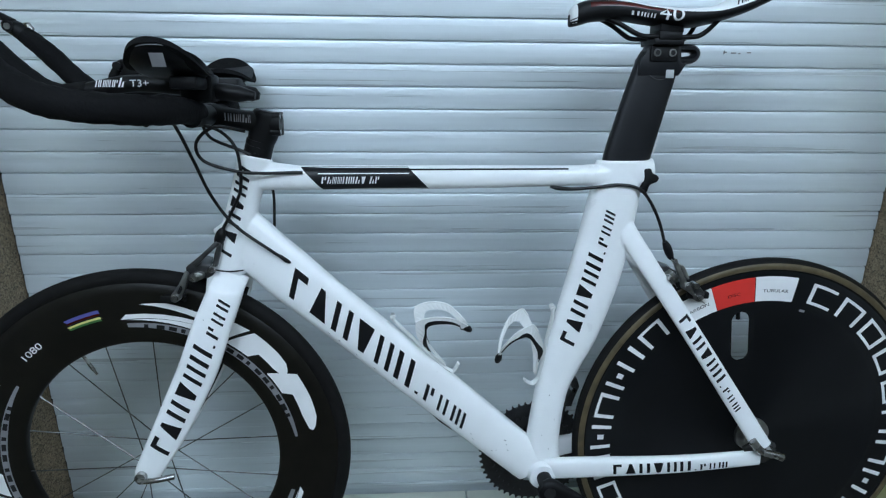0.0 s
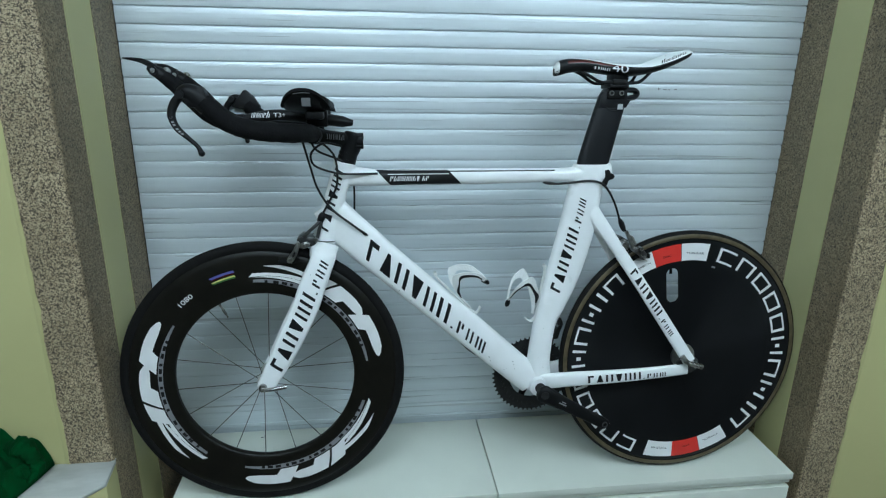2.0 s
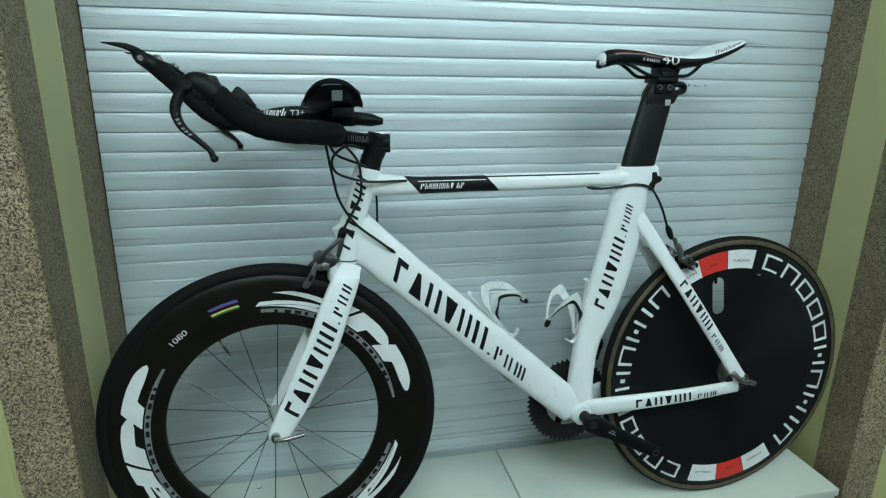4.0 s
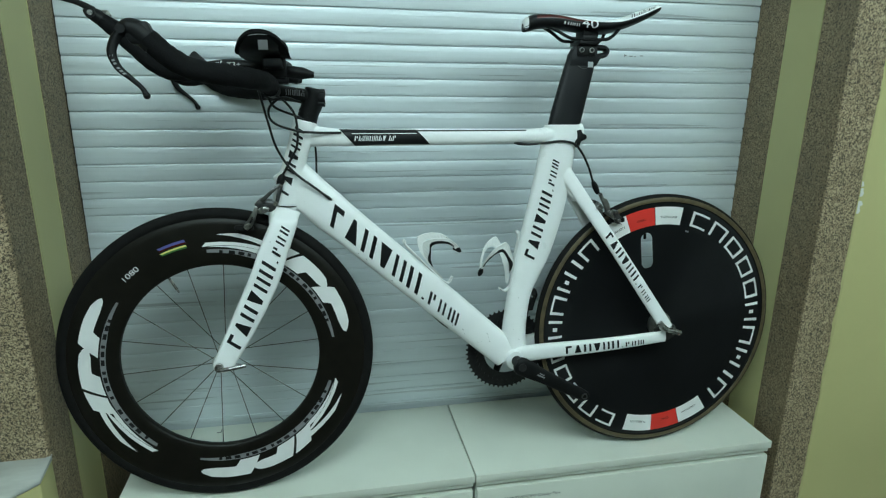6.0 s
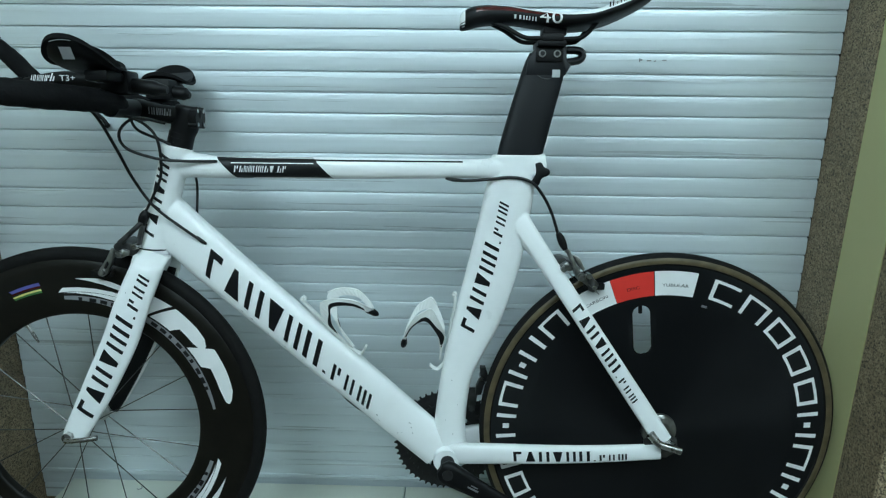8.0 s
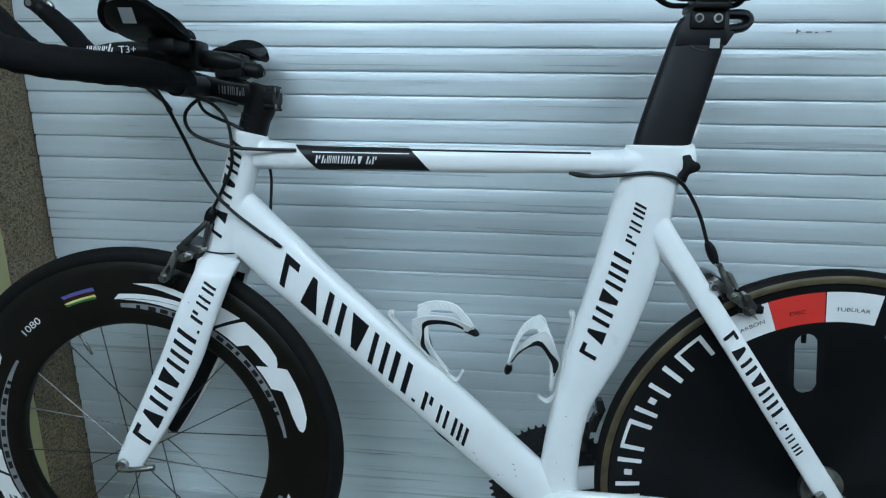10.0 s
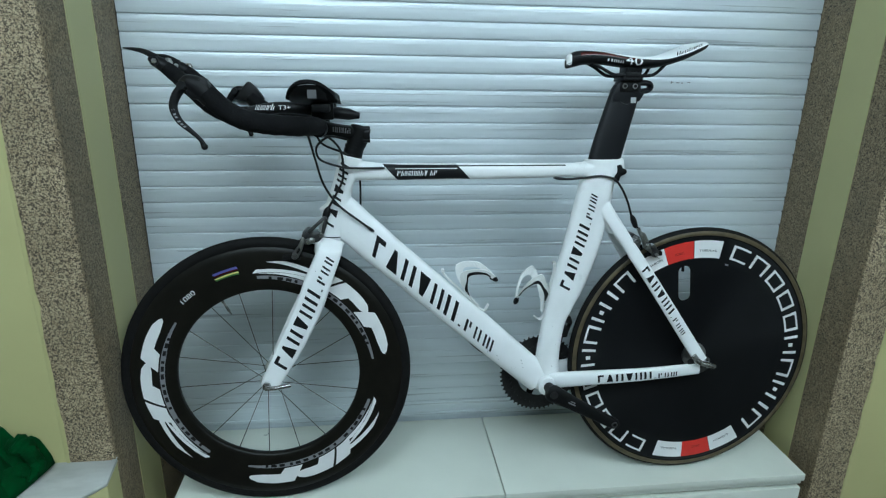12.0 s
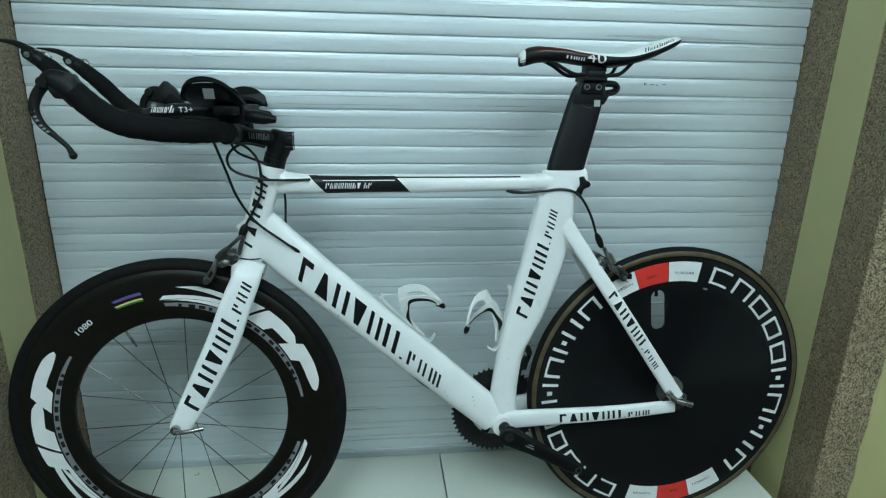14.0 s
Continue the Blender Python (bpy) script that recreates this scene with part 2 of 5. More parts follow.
def words(text, where, size, l0, s0, stretch=1.0, spacing=1.0):
    """Lettering in the built-in font, laid on a surface by where(l, s)."""
    cu = bpy.data.curves.new("lettering", "FONT")
    cu.body, cu.size, cu.space_character = text, size, spacing
    ob = new("lettering", cu)
    bpy.context.view_layer.update()
    me = ob.to_mesh()
    bm = bmesh.new()
    bm.from_mesh(me)
    ob.to_mesh_clear()
    bpy.data.objects.remove(ob)
    bpy.data.curves.remove(cu)
    for v in bm.verts:
        v.co = where(l0 + v.co.x * stretch, s0 + v.co.y)
    return bm


# plain marks that stand for a trade name: bars, chevrons and frames in unit cells
def bar(a, b, c, d):
    return [(a, b), (c, b), (c, d), (a, d)]


MARKS = {
    "pair": [bar(0, 0, 0.29, 1), bar(0.71, 0, 1, 1)],
    "hook": [bar(0, 0, 0.34, 1), bar(0.34, 0.76, 0.95, 1)],
    "peak": [[(0.02, 0), (0.98, 0), (0.64, 1), (0.36, 1)]],
    "lean": [[(0, 0), (0.36, 0), (0.52, 1), (0.16, 1)], [(0.62, 0), (0.98, 0), (0.98, 0.6), (0.74, 0.6)]],
    "wedge": [[(0.02, 1), (0.98, 1), (0.68, 0), (0.32, 0)]],
    "stub": [bar(0, 0.0, 0.36, 1), bar(0.60, 0.55, 0.92, 1)],
    "triple": [bar(0, 0, 0.2, 1), bar(0.4, 0, 0.6, 1), bar(0.8, 0, 1, 1)],
    "dot": [bar(0.1, 0, 0.9, 0.16)],
}


def mark_parts(quads, where, mat, parent, label, div=(3, 4)):
    """One thin mark per bar, each a part of its own."""
    for q in quads:
        part("mark", on_surface([q], where, div), mat, parent, label)


def mark_row(cells, l0, l1, h, gap=0.28, shear=0.0):
    """cells: (mark, relative width, relative height). Bars along l from l0 to l1, across s from -h/2 to h/2."""
    total = sum(w for _, w, _ in cells) + gap * (len(cells) - 1)
    k = (l1 - l0) / total
    out, x = [], 0.0
    for name, w, rel in cells:
        for q in MARKS[name]:
            pts = []
            for u, v in q:
                s = (v * rel - 0.5) * h
                pts.append((l0 + (x + u * w) * k + shear * s, s))
            out.append(pts)
        x += w + gap
    return out


NAME_CELLS = [("hook", 0.75, 1), ("peak", 0.85, 1), ("pair", 0.9, 1), ("wedge", 0.85, 1), ("pair", 0.8, 1), ("pair", 0.9, 1),
              ("dot", 0.22, 0.62), ("stub", 0.5, 0.62), ("pair", 0.5, 0.62), ("triple", 0.75, 0.62)]


# ---- the setting ----
def structure(name, bm, mat, label, smooth=False):
    return tagged(finish(name, bm, mat, None, label, smooth), kind="structure")


SHUT_Y, TOP = 1.134, 0.1525
structure("floor", boxes(((-2.7, -4.6, FLOOR - 0.1), (3.7, 1.3, FLOOR))), FLOORING, "grey tiled shop floor")
structure("ceiling", boxes(((-2.7, -4.6, CEIL), (3.7, 1.3, CEIL + 0.1))), CEILING, "plain white painted ceiling")
structure("wall_south", boxes(((-2.7, -4.7, FLOOR), (3.7, -4.6, CEIL))), CEILING, "plain white painted wall")
structure("wall_west", boxes(((-2.8, -4.6, FLOOR), (-2.7, 1.3, CEIL))), CEILING, "plain white painted wall")
structure("wall_east", boxes(((3.7, -4.6, FLOOR), (3.8, 1.3, CEIL))), CEILING, "plain white painted wall")
WEST_X, EAST_X = -0.751, 0.974
structure("wall_north_1", boxes(((-2.7, 0.7985, FLOOR), (-0.847, 1.3, CEIL))), PAINT, "pale green painted wall beside the shutter")
structure("wall_north_2", boxes(((1.073, 0.8235, FLOOR), (3.7, 1.3, CEIL))), PAINT, "pale green painted wall beside the shutter")
structure("wall_behind", boxes(((-0.9, 1.2, FLOOR), (1.1, 1.3, CEIL))), CEILING, "plain wall behind the shutter")


def pier(name, x_in, x_out, y0, y1, radius):
    """A granite pier edging: face towards the room, lining towards the opening, and a worn rounded corner between them."""
    bm = bmesh.new()
    sgn = 1 if x_in > x_out else -1
    o = [(x_out, y0)]
    for k in range(7):
        a = math.pi / 2 * k / 6
        o.append((x_in - sgn * radius * (1 - math.sin(a)), y0 + radius * (1 - math.cos(a))))
    o += [(x_in, y1), (x_out, y1)]
    rows = []
    for k in range(61):
        z = FLOOR + (CEIL - FLOOR) * k / 60
        rows.append([bm.verts.new((x + 0.0012 * noise.noise(Vector((z * 9, i * 2.0, x_in))) * (0 < i < 8), y, z)) for i, (x, y) in enumerate(o)])
    for a, b in zip(rows, rows[1:]):
        for i in range(len(o)):
            q = (i + 1) % len(o)
            bm.faces.new((a[i], a[q], b[q], b[i]))
    bm.faces.new(rows[0]), bm.faces.new(rows[-1])
    ob = structure(name, bm, GRANITE, "rough speckled granite pier edging with a worn corner", True)
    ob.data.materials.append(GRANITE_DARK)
    # side faces take the darker granite: browner stone plus shade painted in by facing
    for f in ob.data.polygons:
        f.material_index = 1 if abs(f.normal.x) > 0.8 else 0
    return ob


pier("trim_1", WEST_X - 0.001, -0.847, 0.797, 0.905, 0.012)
structure("trim_2", boxes(((-0.847, 0.906, FLOOR), (WEST_X, 1.0225, CEIL))), STRIP, "green painted strip of the door jamb")
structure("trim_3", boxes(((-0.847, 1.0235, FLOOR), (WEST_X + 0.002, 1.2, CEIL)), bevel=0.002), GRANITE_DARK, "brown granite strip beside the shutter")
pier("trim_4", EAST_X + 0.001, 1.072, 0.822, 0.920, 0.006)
structure("trim_5", boxes(((EAST_X, 0.921, FLOOR), (1.072, 1.0305, CEIL))), STRIP, "green painted strip of the door jamb")
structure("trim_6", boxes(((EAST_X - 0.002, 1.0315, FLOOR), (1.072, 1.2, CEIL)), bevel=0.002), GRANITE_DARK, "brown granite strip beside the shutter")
# pale lines of paint and sealant along the green strips
for name, x, y in (("trim_7", WEST_X, 1.0222), ("trim_8", EAST_X, 0.9213)):
    line = [(x + 0.0006 * noise.noise(Vector((z * 23, x, 0))), y + 0.0012 * noise.noise(Vector((z * 17, x, 4))), z) for z in np.linspace(FLOOR, CEIL, 90)]
    structure(name, tube(bmesh.new(), line, 0.0008, 6, 1), PAINT, "thin uneven line of paint along the jamb", True)
# uneven skirts of wall paint where it meets the granite
for name, x, y, sgn in (("trim_10", -0.847, 0.7985, -1), ("trim_11", 1.0725, 0.8235, 1)):
    bm = bmesh.new()
    rows = []
    for z in np.linspace(FLOOR, CEIL, 240):
        w = 0.0025 + 0.004 * noise.noise(Vector((z * 14, x, 2))) + 0.0025 * noise.noise(Vector((z * 55, x, 7)))
        rows.append([bm.verts.new((x - sgn * w, y - 0.0027, z)), bm.verts.new((x + sgn * 0.003, y - 0.0025, z)), bm.verts.new((x + sgn * 0.007, y + 0.0001, z)), bm.verts.new((x - sgn * w, y + 0.001, z))])
    for a, b in zip(rows, rows[1:]):
        for i in range(4):
            bm.faces.new((a[i], a[(i + 1) % 4], b[(i + 1) % 4], b[i]))
    structure(name, bm, PAINT, "uneven edge of wall paint against the granite", True)
# plaster chipped off along the granite
chips = bmesh.new()
for z, w, h in ((0.800, 0.010, 0.020), (0.773, 0.014, 0.012), (0.757, 0.009, 0.018), (0.820, 0.006, 0.012)):
    plate(chips, [(1.0712, z - h / 2), (1.0712 + w * 0.7, z - h * 0.45), (1.0712 + w, z - h * 0.1), (1.0712 + w * 0.6, z + h * 0.3), (1.0712 + w * 0.75, z + h / 2), (1.0712, z + h * 0.55)], 0.8195, 0.8232)
structure("trim_9", chips, CAGE_WHITE, "chipped white plaster along the edge of the wall")

# ceiling lamps, tilted towards the shutter
for lx, ly, wide, deep, watts in TUBES:
    lamp = tagged(new("ceiling_light"), "white fluorescent panel fitting hung below the ceiling", "ceiling light", "ceiling lights")
    lamp.matrix_world = pose(lx, ly, TUBE_Z, TUBE_TILT, 0, 0)
    w, h = wide / 2, deep / 2
    part("housing", boxes(((-w - 0.03, -h - 0.03, 0.025), (w + 0.03, h + 0.03, 0.07)), bevel=0.006), CEILING, lamp)
    tilt = radians(TUBE_TILT)
    drop = CEIL - TUBE_Z - 0.06 * math.cos(tilt)
    for hx in (-w * 0.8, w * 0.8):
        part("hanger", rod(bmesh.new(), (hx, 0, 0.06), (hx, drop * math.sin(tilt), 0.06 + drop * math.cos(tilt)), 0.006, 8), CEILING, lamp)
    part("diffuser", boxes(((-w, -h, 0.006), (w, h, 0.022)), bevel=0.004), TUBE_GLOW, lamp)

# ---- roller shutter ----
PITCH, LINE = 0.04, 1.2490
SLAT_PROFILE = [(0.0075, 0.0024), (0.0010, 0.0022), (0.0005, 0.0025), (0.00025, 0.0042), (0.0, 0.0090), (0.0, 0.0140), (0.0001, 0.0200), (0.00030, 0.0250), (0.00040, 0.0266), (0.00036, 0.0272), (0.00040, 0.0277), (0.00056, 0.0290), (0.00090, 0.0325), (0.00135, 0.0355), (0.0018, 0.0378), (0.0022, 0.0392), (0.0026, 0.0400), (0.0034, 0.0404), (0.0050, 0.0406), (0.0052, 0.0430), (0.0075, 0.0430)]
shutter = tagged(new("roller_shutter"), "closed pale grey metal roller shutter of horizontal slats", "roller shutter")
shutter.location = (0.1, SHUT_Y, TOP)
bm = bmesh.new()
ends = []
for x in (WEST_X - 0.0955, EAST_X - 0.1035):
    ends.append([bm.verts.new((x, y, z)) for y, z in SLAT_PROFILE])
for i in range(len(SLAT_PROFILE) - 1):
    bm.faces.new((ends[0][i], ends[1][i], ends[1][i + 1], ends[0][i + 1]))
bm.faces.new(ends[0]), bm.faces.new(ends[1])
first_slat = part("slat", bm, SLAT, shutter)
slat_mesh = first_slat.data
k0 = math.ceil((LINE - TOP + 0.03) / PITCH)
rnd = random.Random(4)
for k in range(-14, k0 + 1):
    ob = first_slat if k == -14 else new("slat", slat_mesh)
    ob.parent = shutter
    ob.location = (0, rnd.uniform(-0.0004, 0.0004), LINE - TOP - PITCH * k)
part("bottom_bar", boxes(((WEST_X - 0.0955, -0.003, 0.0075), (EAST_X - 0.1035, 0.012, 0.020)), bevel=0.002), SLAT, shutter)
part("seal", boxes(((WEST_X - 0.095, 0.001, 0.0005), (EAST_X - 0.104, 0.010, 0.0078)), bevel=0.001), RUBBER, shutter, "dark rubber seal along the foot")
for x in (WEST_X - 0.0966, EAST_X - 0.1032):
    part("guide_rail", boxes(((x - 0.0012, 0.002, 0.0), (x + 0.0012, 0.05, 1.75))), BLACK_MARK, shutter)

# scuff on the shutter
scuff = tagged(new("scuff_mark"), "small faint dark scuff on a shutter slat", "scuff")
scuff.location = (0.613, SHUT_Y, 1.1145)
part("smear", boxes(((-0.0245, -0.0006, -0.001), (-0.0225, 0.0004, 0.0055))), GREY_MARK, scuff)
for dx, w in ((-0.0245, 0.006), (-0.010, 0.009), (0.004, 0.004), (0.020, 0.008)):
    part("smear", boxes(((dx, -0.0006, -0.001 + 0.1 * abs(dx)), (dx + w, 0.0004, 0.0012 + 0.1 * abs(dx)))), GREY_MARK, scuff)


# ---- cabinets under the bicycle ----
def cabinet(x0, x1, label):
    c = tagged(new("cabinet"), label, "cabinet", "white cabinets in a row")
    c.location = ((x0 + x1) / 2, 0.96, FLOOR)
    w, h = (x1 - x0) / 2, TOP - FLOOR
    part("lid", boxes(((-w, -0.166, h - 0.020), (w, 0.163, h)), bevel=0.0018), CABINET, c)
    part("rail", boxes(((-w + 0.002, -0.160, h - 0.034), (w - 0.002, -0.10, h - 0.024)), bevel=0.003), CABINET, c)
    part("body", boxes(((-w + 0.003, -0.146, 0), (w - 0.003, 0.160, h - 0.0205))), CABINET, c)
    part("front_panel", boxes(((-w + 0.004, -0.164, 0.06), (w - 0.004, -0.147, h - 0.042)), bevel=0.002), CABINET, c)
    return c


cabinet(-0.664, 0.1285, "low white laminate cabinet with a loose lid")
cab_b = cabinet(0.1315, 0.926, "low white laminate cabinet with small printed lettering on its front")
front = cab_b.children[-1]
bm = words("VGA/DVI/HDMI/ Display Port", lambda l, s: Vector((l, -0.1646, s)), 0.0110, -0.324, TOP - FLOOR - 0.078, 1.05)
part("lettering", bm, BLACK_MARK, front, "small dark printed lettering", False)
bm = on_surface([bar(-0.372, TOP - FLOOR - 0.078, -0.331, TOP - FLOOR - 0.071)], lambda l, s: Vector((l, -0.1646, s)), (1, 1))
part("lettering", bm, GREY_MARK, front, "small dark printed lettering", False)

chip = tagged(new("chip"), "tiny dark curl of plastic on the cabinet lid", "chip")
chip.location = (-0.487, 1.089, TOP)
part("curl", tube(bmesh.new(), [(-0.006, 0, 0.0010), (0, -0.002, 0.0016), (0.005, 0.001, 0.0025), (0.004, 0.004, 0.0050)], 0.0009, 6), GREY_MARK, chip)

# ---- stone ledge and green cloth ----
ledge = tagged(new("stone_ledge"), "grey-white marble ledge with a clipped corner against the wall", "ledge")
ledge.location = (-0.95, 0.75, FLOOR)


def ledge_slab(inset, z0, z1, mat, name, bevel):
    bm = bmesh.new()
    o = [(0.199 - inset, 0.055), (0.210 - inset, -0.027 + inset), (0.100, -0.158 + inset), (-0.60, -0.165 + inset), (-0.60, 0.055)]
    vs = [bm.verts.new((x, y, z0)) for x, y in o]
    f = bm.faces.new(vs)
    r = bmesh.ops.extrude_face_region(bm, geom=[f])
    bmesh.ops.translate(bm, verts=[g for g in r["geom"] if isinstance(g, bmesh.types.BMVert)], vec=(0, 0, z1 - z0))
    bmesh.ops.bevel(bm, geom=list(bm.edges), offset=bevel, segments=2, profile=0.5, affect="EDGES")
    part(name, bm, mat, ledge)


ledge_slab(0.0, 0.751, 0.761, MARBLE, "slab", 0.003)
ledge_slab(0.002, 0.0, 0.750, PAINT, "base", 0.002)
part("sealant", tube(bmesh.new(), [(0.090, 0.0560, 0.7610), (0.14, 0.0562, 0.7612), (0.198, 0.0560, 0.7610)], 0.0016, 8), CAGE_WHITE, ledge, "white bead of sealant")

cloth_bm = bmesh.new()
bmesh.ops.create_grid(cloth_bm, x_segments=110, y_segments=80, size=0.5)
step = lambda q: 1 / (1 + math.exp(-max(-30, min(30, q))))
bell = lambda q: math.exp(-q * q)
for v in cloth_bm.verts:
    u, w = v.co.x + 0.5, v.co.y + 0.5
    back = 1 - w
    y = 0.6 + 0.194 * w
    right = -0.873 - 0.012 * ((0.81 - y) / 0.07) ** 1.4
    x = -1.19 + (right + 1.19) * u
    n1 = noise.noise(Vector((x * 14, y * 14, 0.3)))
    n2 = noise.noise(Vector((x * 34, y * 30, 1.3)))
    # a flat-topped heap beside the wall, a valley, and a rolled lobe with a hollow
    heap = step((-0.950 - x) / 0.011)
    near = step((0.730 - y) / 0.014)
    h = (0.040 + 0.068 * heap) * (1 - near) + (0.030 + 0.036 * heap) * near
    for cx, cy, ca, cw, cd in ((-0.985, 0.78, 0.5, 0.006, 0.014), (-1.01, 0.72, -0.7, 0.007, 0.018), (-0.93, 0.70, 0.9, 0.006, 0.014), (-0.915, 0.765, -0.4, 0.005, 0.010), (-0.96, 0.755, 1.2, 0.005, 0.012), (-1.05, 0.77, 0.1, 0.006, 0.012)):
        off = (x - cx) * math.cos(ca) + (y - cy) * math.sin(ca) + 0.006 * n1
        run_ = -(x - cx) * math.sin(ca) + (y - cy) * math.cos(ca)
        h -= cd * math.exp(-abs(off) / cw) * bell(run_ / 0.05)
    h += 0.036 * bell((x + 0.902) / 0.026) * (1 - near)
    h -= 0.040 * bell((x + 0.896 - 0.5 * (y - 0.77)) / 0.013) * bell((y - 0.762) / 0.016)
    h -= 0.020 * bell((x + 0.965 + 0.6 * (y - 0.72)) / 0.014) * near
    h += 0.007 * n1 + 0.005 * n2 - 0.010 * abs(noise.noise(Vector((x * 19 + y * 8, y * 11, 5.1)))) ** 0.6 + 0.004 + 0.006 * math.sin(70 * x + 95 * y + 3 * n1) * bell((back - 0.6) / 0.4)
    edge = min(1.0, (1 - u) * 11, u * 8, back * 30 + 0.75, (1 - back) * 7)
    v.co = Vector((x + 0.985 + 0.006 * n1 * edge, y - 0.715, max(h, 0.012) * max(0.0, edge) ** 0.45 + 0.0022))
# rolled folds lying over the heap
for way, radii in (
    ([(-0.958, 0.772, 0.345), (-0.944, 0.774, 0.372), (-0.918, 0.768, 0.379), (-0.893, 0.757, 0.360), (-0.882, 0.744, 0.338), (-0.890, 0.722, 0.322)], [0.010, 0.015, 0.017, 0.015, 0.012, 0.007]),
    ([(-1.09, 0.690, 0.340), (-1.03, 0.684, 0.352), (-0.975, 0.690, 0.346), (-0.935, 0.700, 0.332), (-0.900, 0.712, 0.320)], [0.012, 0.017, 0.015, 0.012, 0.006]),
    ([(-1.17, 0.772, 0.392), (-1.08, 0.776, 0.404), (-1.01, 0.774, 0.402), (-0.978, 0.766, 0.382), (-0.968, 0.752, 0.352)], [0.014, 0.016, 0.016, 0.014, 0.008]),
    ([(-1.06, 0.742, 0.388), (-1.01, 0.734, 0.376), (-0.972, 0.732, 0.356), (-0.950, 0.738, 0.334)], [0.008, 0.013, 0.012, 0.006]),
    ([(-0.940, 0.735, 0.330), (-0.920, 0.728, 0.342), (-0.902, 0.735, 0.338), (-0.892, 0.748, 0.326)], [0.006, 0.011, 0.010, 0.006]),
):
    fold = bmesh.new()
    tube(fold, way, radii, 20, 10, 1.25, (0, 1, 0), 0.10)
    for v in fold.verts:
        v.co += 0.006 * noise.noise_vector(v.co * 42) + 0.003 * noise.noise_vector(v.co * 110)
        v.co.y = min(v.co.y, 0.7945)
        v.co -= Vector((-0.985, 0.715, 0.3115))
    fold_mesh = bpy.data.meshes.new("fold")
    fold.to_mesh(fold_mesh)
    fold.free()
    cloth_bm.from_mesh(fold_mesh)
    bpy.data.meshes.remove(fold_mesh)
cloth = tagged(finish("cloth", cloth_bm, CLOTH, None, ""), "crumpled dark green cloth heaped on the ledge against the wall", "cloth")
cloth.location = (-0.985, 0.715, 0.3115)
sol = cloth.modifiers.new("thickness", "SOLIDIFY")
sol.thickness = 0.002

# ---- the bicycle ----
RW = 0.319
REAR, FRONT = (-0.003, 0.003), (-1.027, 0.003)
bike = tagged(new("bicycle"), "white aero time-trial bicycle leaning on the shutter", "bicycle")
axle = Matrix.Translation((0.609, 0.885, 0.4710)) @ pose(0, 0, 0, 0, 0, 1.35) @ pose(0, 0, 0, -4.4)
bike.matrix_world = axle @ Matrix.Translation((-0.5, 0, -RW))
OFFSET[bike.name] = (0.5, 0.0, RW)


def limb(bm, pts, p=2.4, n=28):
    """A tube in the bicycle's plane: points of x, z, y, half-height, half-width."""
    st = []
    for i, (x, z, y, h, w) in enumerate(pts):
        a, b = pts[max(i - 1, 0)], pts[min(i + 1, len(pts) - 1)]
        d = Vector((b[0] - a[0], 0, b[1] - a[1])).normalized()
        st.append(((x, y, z), Vector((-d.z, 0, d.x)) * h, Vector((0, w, 0)), p))
    return loft(bm, st, n)


def dense(pts, k=5):
    out = []
    P = np.array(pts, float)
    for i in range(len(P) - 1):
        for j in range(k):
            t = j / k
            p0, p1, p2, p3 = P[max(i - 1, 0)], P[i], P[i + 1], P[min(i + 2, len(P) - 1)]
            out.append(tuple(0.5 * (2 * p1 + (p2 - p0) * t + (2 * p0 - 5 * p1 + 4 * p2 - p3) * t * t + (3 * p1 - p0 - 3 * p2 + p3) * t ** 3)))
    return out + [tuple(P[-1])]


def side_of(pts, p=2.4, lift=0.0007):
    """The near flank of a straight limb, as where(l, s): l along it from its first point, s across."""
    a, b = np.array(pts[0], float), np.array(pts[-1], float)
    L = math.hypot(b[0] - a[0], b[1] - a[1])
    dx, dz = (b[0] - a[0]) / L, (b[1] - a[1]) / L
    ls = [((q[0] - a[0]) * dx + (q[1] - a[1]) * dz) for q in pts]

    def where(l, s):
        q = [np.interp(l, ls, [pt[k] for pt in pts]) for k in range(5)]
        f = min(0.98, abs(s) / q[3])
        y = q[2] - (q[4] + lift) * (1 - f ** p) ** (1 / p) - lift * 0.4
        return Vector((q[0] - dz * s, y, q[1] + dx * s))
    return where


def blend(ob, voxel=0.0016, rounds=14):
    """Welds the overlapping limbs of a mesh into one skin with soft fillets."""
    weld = ob.modifiers.new("weld", "REMESH")
    weld.mode = "VOXEL"
    weld.voxel_size = voxel
    weld.use_smooth_shade = True
    soft = ob.modifiers.new("fillet", "SMOOTH")
    soft.factor = 0.5
    soft.iterations = rounds
    return ob


HT = [(-0.8845, 0.318, 0, 0.0255, 0.024), (-0.850, 0.43, 0, 0.026, 0.021), (-0.8325, 0.494, 0, 0.0235, 0.022)]
DT = [(-0.866, 0.372, 0, 0.046, 0.021), (-0.830, 0.340, 0, 0.0435, 0.021), (-0.74, 0.2605, 0, 0.0405, 0.021), (-0.55, 0.092, 0, 0.0385, 0.021), (-0.44, -0.006, 0, 0.0365, 0.022), (-0.395, -0.045, 0, 0.036, 0.024)]
TT = [(-0.845, 0.455, 0, 0.040, 0.019), (-0.815, 0.460, 0, 0.026, 0.0185), (-0.77, 0.4600, 0, 0.0182, 0.0175), (-0.55, 0.4600, 0, 0.0178, 0.017), (-0.36, 0.4610, 0, 0.0158, 0.017), (-0.31, 0.4622, 0, 0.0172, 0.018), (-0.262, 0.4655, 0, 0.0205, 0.019), (-0.222, 0.469, 0, 0.0195, 0.017)]
